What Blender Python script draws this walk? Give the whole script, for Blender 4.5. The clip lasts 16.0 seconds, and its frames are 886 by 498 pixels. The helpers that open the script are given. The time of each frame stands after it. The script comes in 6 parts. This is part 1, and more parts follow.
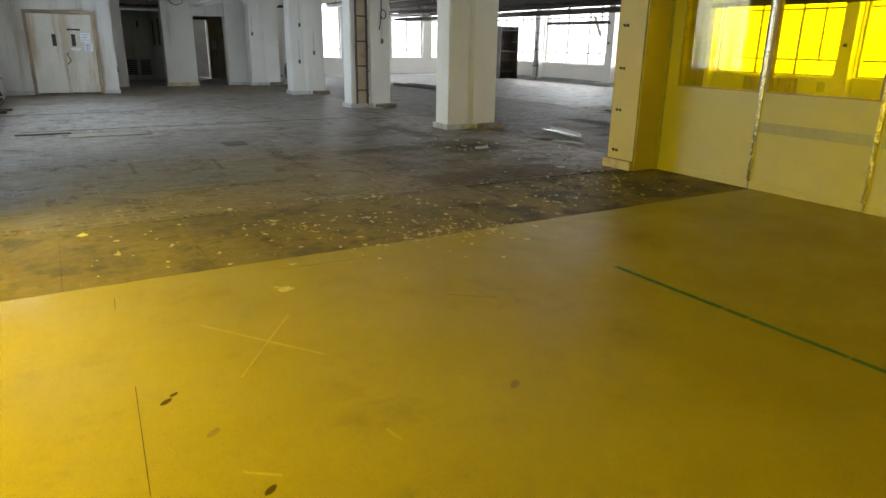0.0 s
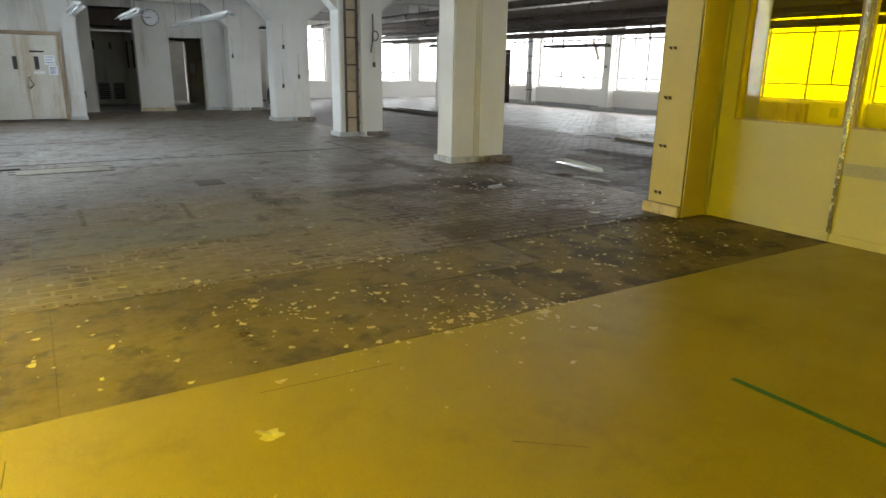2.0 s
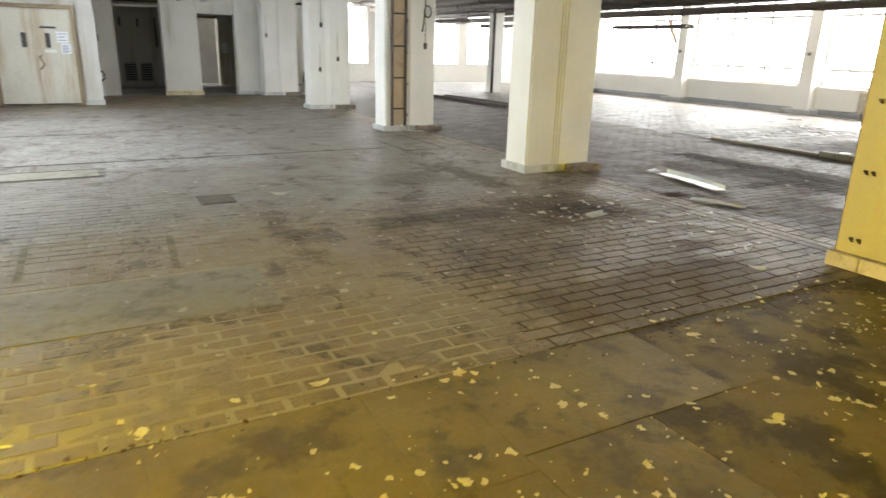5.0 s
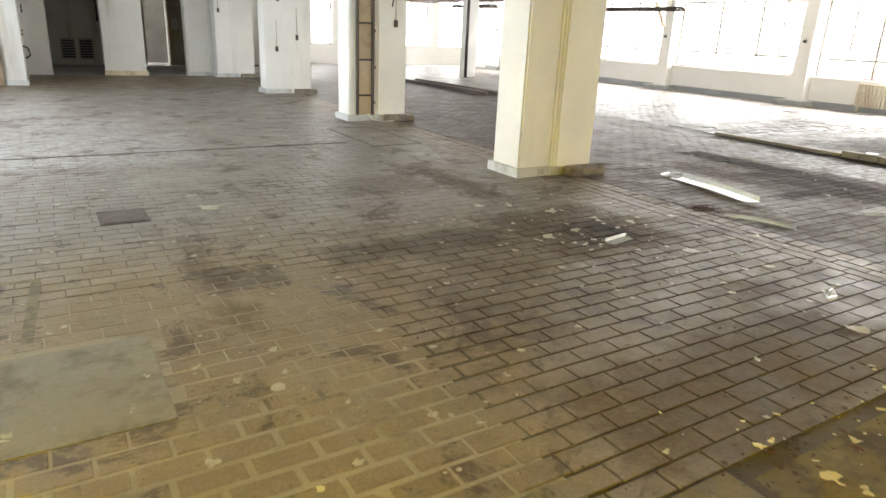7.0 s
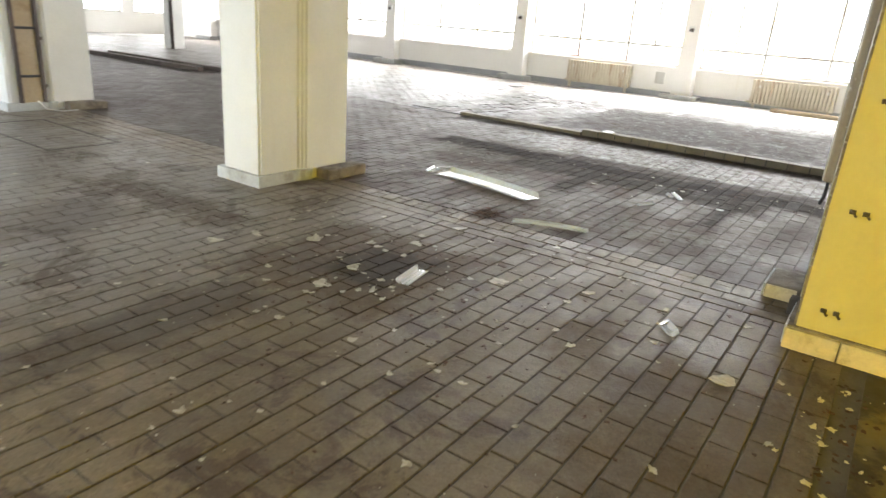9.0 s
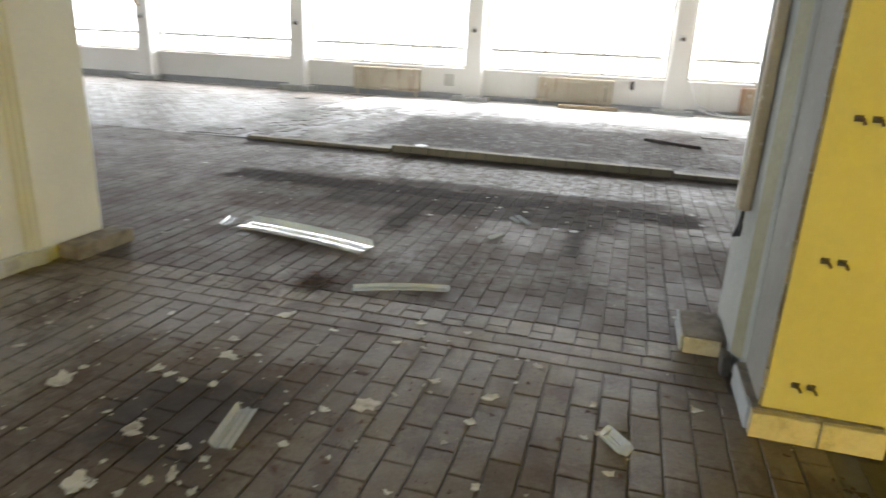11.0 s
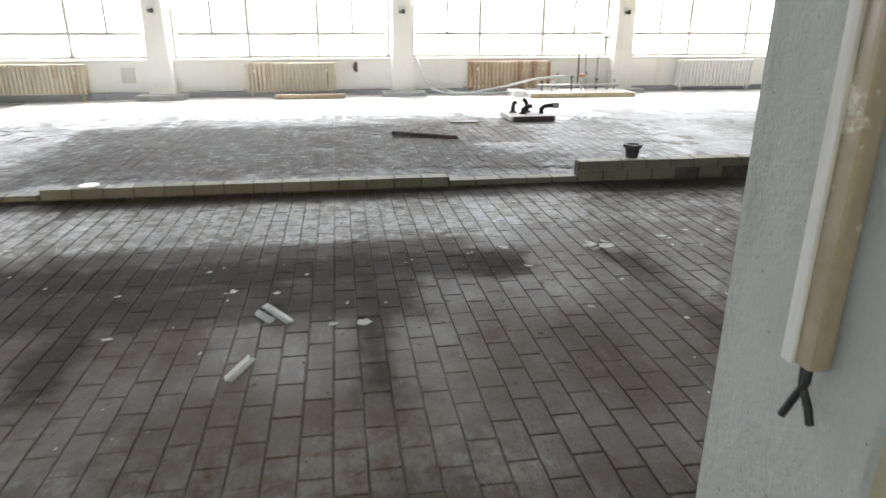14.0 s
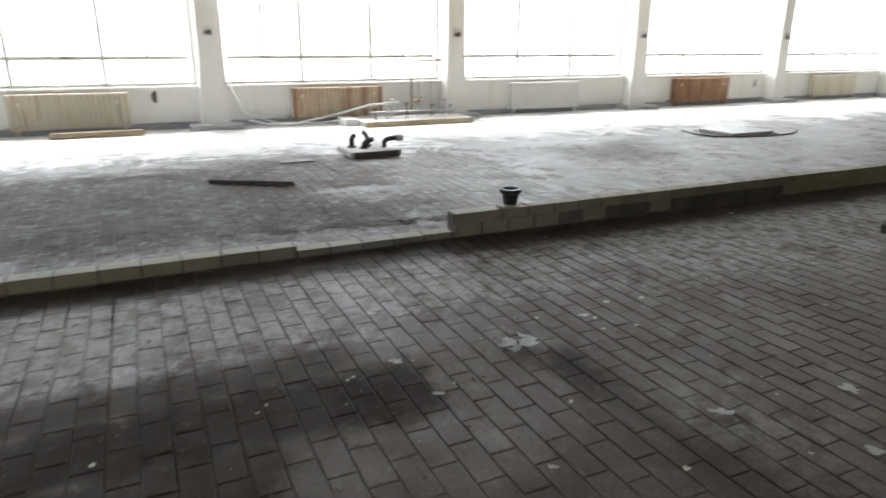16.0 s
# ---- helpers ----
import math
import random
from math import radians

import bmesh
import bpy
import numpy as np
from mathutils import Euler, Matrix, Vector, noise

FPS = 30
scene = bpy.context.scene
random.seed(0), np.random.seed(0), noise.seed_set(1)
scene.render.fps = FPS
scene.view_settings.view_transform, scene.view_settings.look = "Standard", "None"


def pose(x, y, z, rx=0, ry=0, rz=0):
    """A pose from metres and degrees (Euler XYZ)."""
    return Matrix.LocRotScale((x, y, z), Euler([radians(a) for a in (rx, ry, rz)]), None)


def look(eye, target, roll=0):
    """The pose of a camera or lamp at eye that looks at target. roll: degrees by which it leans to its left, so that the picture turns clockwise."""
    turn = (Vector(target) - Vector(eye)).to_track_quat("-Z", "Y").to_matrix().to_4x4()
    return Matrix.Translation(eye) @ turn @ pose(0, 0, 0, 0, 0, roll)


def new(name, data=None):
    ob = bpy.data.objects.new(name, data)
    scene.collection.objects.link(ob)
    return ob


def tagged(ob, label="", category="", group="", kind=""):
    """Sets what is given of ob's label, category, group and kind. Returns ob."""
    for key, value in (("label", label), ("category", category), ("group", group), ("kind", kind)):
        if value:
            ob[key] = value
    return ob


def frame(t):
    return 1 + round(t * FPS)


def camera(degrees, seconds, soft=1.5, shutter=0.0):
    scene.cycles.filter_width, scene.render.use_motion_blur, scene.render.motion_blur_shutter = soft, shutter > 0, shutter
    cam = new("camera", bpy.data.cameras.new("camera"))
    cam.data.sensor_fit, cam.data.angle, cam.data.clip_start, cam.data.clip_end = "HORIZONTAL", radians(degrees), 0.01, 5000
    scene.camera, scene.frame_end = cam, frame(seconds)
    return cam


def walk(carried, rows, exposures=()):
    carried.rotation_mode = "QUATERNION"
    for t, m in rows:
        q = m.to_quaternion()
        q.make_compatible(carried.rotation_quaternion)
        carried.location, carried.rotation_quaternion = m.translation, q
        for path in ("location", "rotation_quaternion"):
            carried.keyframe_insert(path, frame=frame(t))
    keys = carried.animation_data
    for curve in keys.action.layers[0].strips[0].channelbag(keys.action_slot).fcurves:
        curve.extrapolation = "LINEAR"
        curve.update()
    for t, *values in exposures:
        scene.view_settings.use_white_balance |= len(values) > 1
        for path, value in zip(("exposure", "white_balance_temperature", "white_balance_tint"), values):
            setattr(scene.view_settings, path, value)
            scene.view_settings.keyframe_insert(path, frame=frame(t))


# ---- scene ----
cam = camera(68.6, 16.0, soft=1.5, shutter=0.4)
PATH = [
    (0, (0.037, 0.024, 1.509), (1.005, 1.667, 0.906), 0.8),
    (0.5, (0.066, 0.359, 1.524), (1.046, 2.0, 0.936), 2.0),
    (1, (0.217, 0.751, 1.509), (1.156, 2.416, 0.921), 1.0),
    (1.5, (0.345, 1.077, 1.511), (1.22, 2.783, 0.94), 0.2),
    (2, (0.447, 1.401, 1.529), (1.469, 3.033, 0.988), 0.9),
    (2.5, (0.573, 1.8, 1.514), (1.611, 3.412, 0.943), 0.4),
    (3, (0.696, 2.16, 1.518), (1.525, 3.889, 0.949), -0.8),
    (3.5, (0.778, 2.515, 1.529), (1.57, 4.263, 0.965), -0.2),
    (4, (0.985, 2.901, 1.486), (1.825, 4.62, 0.904), 0.8),
    (4.5, (1.136, 3.221, 1.506), (1.954, 4.947, 0.913), 0.6),
    (5, (1.259, 3.534, 1.528), (2.18, 5.207, 0.936), 1.5),
    (5.2, (1.331, 3.674, 1.506), (2.298, 5.322, 0.914), 1.5),
    (7.5, (2.037, 5.218, 1.458), (3.067, 6.8, 0.796), 3.3),
    (8, (2.185, 5.531, 1.461), (3.436, 6.946, 0.804), 4.5),
    (10.3, (3.384, 6.627, 1.445), (5.08, 7.45, 0.776), 2.3),
    (10.5, (3.457, 6.69, 1.454), (5.178, 7.484, 0.814), 1.8),
    (11, (3.693, 6.917, 1.453), (5.526, 7.419, 0.831), 2.6),
    (11.5, (3.979, 7.029, 1.42), (5.873, 7.215, 0.806), 3.0),
    (12, (4.382, 7.107, 1.442), (6.276, 7.264, 0.818), 1.3),
    (12.5, (4.744, 7.233, 1.433), (6.644, 7.265, 0.808), 0.9),
    (13, (5.082, 7.258, 1.423), (6.967, 7.018, 0.798), 2.1),
    (13.5, (5.464, 7.275, 1.444), (7.335, 7.041, 0.78), 0.3),
    (14, (5.849, 7.307, 1.427), (7.714, 7.015, 0.766), 0.1),
    (14.5, (6.196, 7.294, 1.444), (8.02, 6.775, 0.807), 1.2),
    (15, (6.603, 7.218, 1.442), (8.419, 6.668, 0.81), -0.2),
    (15.5, (6.89, 7.209, 1.441), (8.702, 6.651, 0.804), -0.5),
    (16, (7.199, 7.241, 1.459), (8.929, 6.441, 0.853), 0.2),
]
EXPOSURES = [(0.0, -0.05, 6500, 10), (2.5, 0.22, 6600, 10), (4.0, 0.6, 6850, 11), (5.0, 0.93, 7050, 12), (7.5, 1.17, 7100, 13), (8.0, 1.12, 7050, 13), (10.5, 0.7, 6650, 12),
             (11.5, 0.36, 6600, 12), (13.0, 0.52, 6550, 11), (14.0, 0.7, 6480, 11), (15.0, 0.5, 6450, 11), (16.0, 0.26, 6430, 11)]
walk(cam, [(t, look(eye, target, roll)) for t, eye, target, roll in PATH], EXPOSURES)
LIGHT_EAST, LIGHT_NORTH, LIGHT_WEST, LIGHT_YELLOW, SKY_GLOW, SUN = 150, 215, 130, 92, 3.6, 5.0
TILE_ROUGH = 0.42

# ---- world, sun, large lights ----
world = bpy.data.worlds.new("sky_world")
scene.world = world
world.use_nodes = True
wn = world.node_tree
sky = wn.nodes.new("ShaderNodeTexSky")
sky.sky_type = "NISHITA"
sky.sun_disc = False
sky.sun_elevation, sky.sun_rotation = radians(51.5), radians(82)
sky.dust_density = 4.0
wn.links.new(sky.outputs[0], wn.nodes["Background"].inputs[0])
wn.nodes["Background"].inputs[1].default_value = 0.12


def area_lamp(name, m, sx, sy, power, color):
    data = bpy.data.lights.new(name, "AREA")
    data.shape, data.size, data.size_y, data.energy, data.color = "RECTANGLE", sx, sy, power, color
    ob = new(name, data)
    ob.matrix_world = m
    return ob


sun_data = bpy.data.lights.new("sun", "SUN")
sun_data.energy, sun_data.angle, sun_data.color = SUN, radians(7), (1.0, 0.97, 0.92)
sun = new("sun", sun_data)
sun.matrix_world = look((60, 8, 76), (0, 0, 0))

EAST, WEST, NORTH = 19.25, -1.1, 31.5
BAY = 4.54
BAYS = [3.78 + BAY * k for k in range(-4, 6)]
# daylight that stands in the window openings
for yc in BAYS:
    area_lamp("east_daylight", look((EAST + 0.30, yc, 2.02), (EAST - 5, yc, 1.2)), 3.95, 2.45, LIGHT_EAST, (0.96, 0.98, 1.0))
area_lamp("north_daylight", look((14.0, NORTH + 0.09, 2.0), (14.0, NORTH - 5, 1.2)), 10.5, 2.4, LIGHT_NORTH, (0.96, 0.98, 1.0))
for yc in (12.4, 17.0):
    area_lamp("west_daylight", look((WEST - 0.1, yc, 2.1), (WEST + 5, yc, 1.0)), 4.0, 2.2, LIGHT_WEST, (0.80, 0.90, 1.0))
for yc, share in ((3.8, 0.8), (-2.5, 1.0)):
    film = area_lamp("yellow_room_daylight", look((WEST - 0.06, yc, 1.0), (WEST + 5, yc, -1.2)), 4.9, 1.4, LIGHT_YELLOW * share, (1.0, 0.80, 0.004))
    film.data.spread = radians(128)

# ---- materials ----


class Nodes:
    """A small helper that chains shader nodes."""

    def __init__(self, name):
        self.m = bpy.data.materials.new(name)
        self.m.use_nodes = True
        self.t = self.m.node_tree
        self.b = self.t.nodes["Principled BSDF"]
        self.pos = self.t.nodes.new("ShaderNodeNewGeometry").outputs["Position"]

    def put(self, value, socket):
        if hasattr(value, "links"):
            self.t.links.new(value, socket)
        elif isinstance(value, tuple) and len(value) == 3 and socket.type == "RGBA":
            socket.default_value = (*value, 1)
        else:
            socket.default_value = value

    def math(self, op, a, b=0.0, clamp=False):
        n = self.t.nodes.new("ShaderNodeMath")
        n.operation, n.use_clamp = op, clamp
        self.put(a, n.inputs[0])
        self.put(b, n.inputs[1])
        return n.outputs[0]

    def noise(self, scale, detail=5.0, rough=0.6, vector=None, distortion=0.0):
        n = self.t.nodes.new("ShaderNodeTexNoise")
        self.t.links.new(vector or self.pos, n.inputs["Vector"])
        n.inputs["Scale"].default_value, n.inputs["Detail"].default_value = scale, detail
        n.inputs["Roughness"].default_value, n.inputs["Distortion"].default_value = rough, distortion
        return n.outputs["Fac"]

    def stretch(self, sx, sy, sz):
        n = self.t.nodes.new("ShaderNodeVectorMath")
        n.operation = "MULTIPLY"
        self.t.links.new(self.pos, n.inputs[0])
        n.inputs[1].default_value = (sx, sy, sz)
        return n.outputs[0]

    def remap(self, v, a, b, c=0.0, d=1.0):
        n = self.t.nodes.new("ShaderNodeMapRange")
        n.interpolation_type = "SMOOTHSTEP"
        self.put(v, n.inputs[0])
        for i, k in enumerate((a, b, c, d)):
            n.inputs[i + 1].default_value = k
        return n.outputs[0]

    def mix(self, f, a, b, kind="MIX"):
        n = self.t.nodes.new("ShaderNodeMix")
        n.data_type, n.blend_type = "RGBA", kind
        self.put(f, n.inputs[0])
        self.put(a, n.inputs[6])
        self.put(b, n.inputs[7])
        return n.outputs[2]

    def axes(self):
        n = self.t.nodes.new("ShaderNodeSeparateXYZ")
        self.t.links.new(self.pos, n.inputs[0])
        return n.outputs

    def patch(self, x0, x1, y0, y1, soft=0.12, ragged=0.35):
        """A ragged-edged patch on the floor: 1 inside, 0 outside."""
        ax = self.axes()
        u = self.math("SUBTRACT", self.math("ABSOLUTE", self.math("SUBTRACT", ax[0], (x0 + x1) / 2)), (x1 - x0) / 2)
        v = self.math("SUBTRACT", self.math("ABSOLUTE", self.math("SUBTRACT", ax[1], (y0 + y1) / 2)), (y1 - y0) / 2)
        d = self.math("MAXIMUM", u, v)
        d = self.math("ADD", d, self.math("MULTIPLY", self.math("SUBTRACT", self.noise(5.0, 6), 0.5), ragged))
        return self.remap(d, -soft, soft, 1.0, 0.0)

    def regions(self, rows, ragged, soft, amount):
        """The strongest of several ragged patches, each x0, x1, y0, y1 and a strength, all torn by one noise."""
        ax, out = self.axes(), None
        torn = self.math("MULTIPLY", ragged, amount)
        for (x0, x1, y0, y1), k in rows:
            u = self.math("SUBTRACT", self.math("ABSOLUTE", self.math("SUBTRACT", ax[0], (x0 + x1) / 2)), (x1 - x0) / 2)
            v = self.math("SUBTRACT", self.math("ABSOLUTE", self.math("SUBTRACT", ax[1], (y0 + y1) / 2)), (y1 - y0) / 2)
            g = self.remap(self.math("ADD", self.math("MAXIMUM", u, v), torn), -soft, soft, k, 0.0)
            out = g if out is None else self.math("MAXIMUM", out, g)
        return out

    def bump(self, h, strength, distance=0.01):
        n = self.t.nodes.new("ShaderNodeBump")
        n.inputs["Strength"].default_value, n.inputs["Distance"].default_value = strength, distance
        self.put(h, n.inputs["Height"])
        self.t.links.new(n.outputs[0], self.b.inputs["Normal"])

    def done(self, color, rough, metal=0.0, spec=0.5):
        self.put(color, self.b.inputs["Base Color"])
        self.put(rough, self.b.inputs["Roughness"])
        self.b.inputs["Metallic"].default_value = metal
        self.b.inputs["Specular IOR Level"].default_value = spec
        return self.m


def surface(name, c1, c2, rough=0.7, big=0.7, fine=30.0, dirt=None, dirt_at=(0.55, 0.75), dirt_scale=2.0, bump=0.15, metal=0.0, streak=False, spec=0.5, grainy=0.3):
    """Two tones at a large scale, fine grain, optional dirt patches or downward streaks."""
    n = Nodes(name)
    c = n.mix(n.remap(n.noise(big, 4), 0.3, 0.7), c1, c2)
    grain = n.noise(fine, 6, 0.65)
    c = n.mix(grainy, c, n.mix(n.remap(grain, 0.25, 0.75), (0.5, 0.5, 0.5), (1.0, 1.0, 1.0)), "MULTIPLY")
    if dirt:
        vec = n.stretch(6, 6, 0.6) if streak else None
        c = n.mix(n.math("MULTIPLY", n.remap(n.noise(dirt_scale, 8, 0.65, vec), *dirt_at), 0.75), c, dirt)
    n.bump(n.math("ADD", grain, n.noise(fine * 0.2, 3)), bump)
    return n.done(c, n.remap(n.noise(fine * 0.3, 4), 0.3, 0.7, max(rough - 0.1, 0.05), min(rough + 0.1, 1)), metal, spec)


# grime and painted kerb shade on the floor: x0, x1, y0, y1 and strength
# The long strip at x 11.2 to 11.58 paints the shade at the kerb's foot.
BLACK_GRIME_AND_SHADE = (((9.38, 9.86, 6.2, 10.9), 1.0), ((8.1, 9.5, 7.12, 7.27), 0.9), ((8.3, 9.4, 8.5, 8.75), 0.85), ((9.2, 9.62, 5.42, 5.62), 0.85), ((8.35, 9.3, 5.42, 5.58), 0.6), ((8.9, 9.5, 6.9, 9.6), 0.8), ((9.8, 10.12, 6.5, 9.2), 0.7), ((6.95, 7.13, 8.54, 8.7), 1.0),
               ((5.25, 5.85, 8.2, 8.75), 0.9), ((11.2, 11.58, -6.0, 11.8), 0.8), ((12.0, 15.2, 5.7, 10.6), 0.75), ((12.1, 13.0, 4.9, 6.2), 0.6), ((7.3, 7.6, 7.0, 7.2), 0.5), ((13.6, 15.0, 0.6, 2.2), 0.35), ((3.4, 4.8, 8.55, 8.95), 0.5))
BROWN_GRIME = (((5.25, 5.65, 9.7, 11.4), 0.8), ((2.58, 2.72, 7.9, 9.5), 0.6), ((3.6, 5.6, 6.05, 6.8), 0.6), ((4.9, 6.1, 8.0, 9.2), 0.7), ((5.3, 5.7, 6.95, 7.2), 0.6), ((5.4, 5.6, 9.7, 10.1), 0.7), ((4.2, 5.2, 10.2, 10.9), 0.4),
               ((8.5, 10.0, 8.0, 10.4), 0.5), ((8.0, 8.9, 5.7, 6.8), 0.4), ((7.2, 8.2, 7.0, 8.2), 0.35), ((8.1, 8.8, 5.3, 5.7), 0.6), ((9.9, 10.3, 4.0, 4.5), 0.5), ((13.5, 15.6, 4.8, 6.4), 0.6))
# Pale smears; the wide zones between x 10 and 11.25 paint in window sheen.
PALE_SMEAR_AND_SHEEN = (((10.14, 10.32, 6.2, 9.9), 0.8), ((10.3, 11.25, 4.6, 10.5), 0.55), ((8.9, 9.3, 8.9, 10.4), 0.35), ((7.4, 7.9, 6.7, 8.6), 0.3), ((10.0, 11.2, 0.5, 4.6), 0.6), ((8.6, 9.0, 5.0, 5.5), 0.4), ((7.6, 8.4, 3.6, 5.0), 0.35),
              ((1.3, 3.4, 12.3, 14.3), 0.65), ((-0.9, 2.2, 16.2, 18.3), 0.5), ((-0.9, 3.0, 13.0, 16.0), 0.45))


def tile_material(name, tones, dust, dusty=0.0, spec=0.5, gloss=0.5, trodden=()):
    """Clay paving tile: tone from piece to piece, trodden dust, sharp blotches, the grime lines of this floor, painted
    shade and sheen.
    """
    n = Nodes(name)
    geo = n.t.nodes.new("ShaderNodeNewGeometry").outputs["Random Per Island"]
    obj = n.t.nodes.new("ShaderNodeObjectInfo").outputs["Random"]
    r = n.math("FRACT", n.math("ADD", n.math("MULTIPLY", geo, 7.31), n.math("MULTIPLY", obj, 5.17)))
    ragged = n.math("SUBTRACT", n.noise(4.0, 10, 0.72, None, 0.4), 0.5)
    fine = n.noise(16.0, 8, 0.72, None, 0.3)
    cloud = n.noise(1.1, 10, 0.74, None, 0.6)
    c = n.mix(r, tones[0], tones[1])
    c = n.mix(n.math("MULTIPLY", n.remap(n.math("FRACT", n.math("MULTIPLY", r, 17.3)), 0.84, 0.9), 0.7), c, tones[2])
    c = n.mix(n.remap(n.noise(0.5, 6), 0.38, 0.66), c, tones[2])
    # trodden dust, in clouds and in scuffs with hard edges
    c = n.mix(n.math("MULTIPLY", n.remap(cloud, 0.48, 0.66), 0.6), c, dust)
    c = n.mix(n.math("MULTIPLY", n.remap(n.noise(3.2, 11, 0.78, n.stretch(1.0, 1.7, 1.0)), 0.54, 0.6), 0.45), c, dust)
    c = n.mix(n.math("MULTIPLY", n.remap(fine, 0.54, 0.62), 0.3), c, dust)
    for where, tone, k in trodden:
        c = n.mix(n.math("MULTIPLY", n.patch(*where, soft=0.7, ragged=2.0), k), c, tone)
    smear_sheen = n.regions(PALE_SMEAR_AND_SHEEN, ragged, 0.14, 1.1)
    c = n.mix(n.math("MULTIPLY", smear_sheen, n.remap(n.noise(9, 9, 0.75), 0.42, 0.56)), c, (0.40, 0.395, 0.39))
    # brown and dark blotches
    c = n.mix(n.math("MULTIPLY", n.remap(n.noise(1.7, 10, 0.76, None, 0.7), 0.53, 0.60), 0.75), c, (0.07, 0.042, 0.027))
    c = n.mix(n.math("MULTIPLY", n.remap(n.noise(5.5, 10, 0.78), 0.57, 0.63), 0.6), c, (0.05, 0.036, 0.028))
    brown = n.regions(BROWN_GRIME, ragged, 0.12, 1.0)
    c = n.mix(n.math("MULTIPLY", brown, n.remap(fine, 0.36, 0.56, 0.35, 0.9)), c, (0.078, 0.047, 0.027))
    grime = n.regions(BLACK_GRIME_AND_SHADE, ragged, 0.25 if dusty else 0.09, 2.2 if dusty else 0.5)
    broken = n.remap(n.noise(7.0, 10, 0.78), 0.40, 0.56, 0.2 if dusty else 0.8, 0.9 if dusty else 1.0)
    c = n.mix(n.math("MULTIPLY", grime, broken), c, (0.032, 0.021, 0.016) if dusty else (0.026, 0.016, 0.012))
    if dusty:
        # cement dust, whitened with x so the sunlit window strip is in the colour
        sunlit_drift = n.math("ADD", n.noise(1.0, 11, 0.78, None, 0.4), n.math("MULTIPLY", n.math("SUBTRACT", n.axes()[0], 15.7), 0.14))
        pale = n.remap(sunlit_drift, 0.50, 0.60)
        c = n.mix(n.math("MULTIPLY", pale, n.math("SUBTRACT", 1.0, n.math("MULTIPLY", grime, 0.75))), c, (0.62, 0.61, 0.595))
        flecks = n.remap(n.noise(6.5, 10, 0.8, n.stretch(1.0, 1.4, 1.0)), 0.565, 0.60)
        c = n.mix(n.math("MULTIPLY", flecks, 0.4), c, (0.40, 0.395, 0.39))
    # grain and specks
    c = n.mix(0.5, c, n.mix(n.remap(n.noise(60, 6, 0.7), 0.3, 0.7), (0.5, 0.5, 0.5), (1, 1, 1)), "MULTIPLY")
    c = n.mix(n.math("MULTIPLY", n.remap(n.noise(42, 3, 0.6), 0.68, 0.71), 0.7), c, (0.03, 0.024, 0.02))
    n.bump(n.math("ADD", n.noise(70, 5), n.math("MULTIPLY", n.noise(9, 5, 0.65), 2.2)), 0.35, 0.007)
    rough = n.remap(n.noise(3.0, 6, 0.7), 0.35, 0.7, gloss, gloss + 0.25)
    rough = n.math("ADD", rough, n.math("MULTIPLY", n.math("MAXIMUM", grime, brown), 0.35), True)
    return n.done(c, rough, 0, spec)


def chipped_plaster(name, low, high):
    """Thick old distemper: uneven relief, small dark chips, dirt streaks."""
    n = Nodes(name)
    c = n.mix(n.remap(n.noise(1.2, 5), 0.3, 0.7), low, high)
    c = n.mix(n.math("MULTIPLY", n.remap(n.noise(0.6, 8, 0.65, n.stretch(6, 6, 0.5)), 0.5, 0.72), 0.6), c, (0.19, 0.175, 0.14))
    chips = n.remap(n.noise(38, 4, 0.6), 0.66, 0.70)
    c = n.mix(n.math("MULTIPLY", chips, 0.8), c, (0.14, 0.12, 0.10))
    pale = n.remap(n.noise(11, 6, 0.7), 0.6, 0.68)
    c = n.mix(n.math("MULTIPLY", pale, 0.35), c, (0.46, 0.45, 0.43))
    h = n.math("SUBTRACT", n.math("ADD", n.math("MULTIPLY", n.noise(13, 5, 0.6), 2.0), n.noise(60, 4)), chips)
    n.bump(h, 0.45, 0.012)
    return n.done(c, 0.75)


def lino_material():
    n = Nodes("yellow_sheet_floor")
    c = n.mix(n.remap(n.noise(0.5, 4), 0.3, 0.7), (0.35, 0.28, 0.034), (0.40, 0.325, 0.045))
    c = n.mix(n.math("MULTIPLY", n.remap(n.noise(1.4, 9, 0.74), 0.52, 0.72), 0.5), c, (0.18, 0.14, 0.045))
    c = n.mix(n.remap(n.noise(240, 2), 0.60, 0.68), c, (0.17, 0.125, 0.035))
    scuff = n.noise(2.4, 6, 0.6, n.stretch(0.5, 5, 1), 0.8)
    c = n.mix(n.math("MULTIPLY", n.remap(scuff, 0.68, 0.76), 0.45), c, (0.12, 0.085, 0.03))
    n.bump(n.math("ADD", n.noise(120, 3), n.math("MULTIPLY", n.noise(1.3, 2), 3.0)), 0.08, 0.01)
    return n.done(c, n.remap(n.noise(1.8, 6, 0.7), 0.3, 0.7, 0.34, 0.55), 0, 0.4)


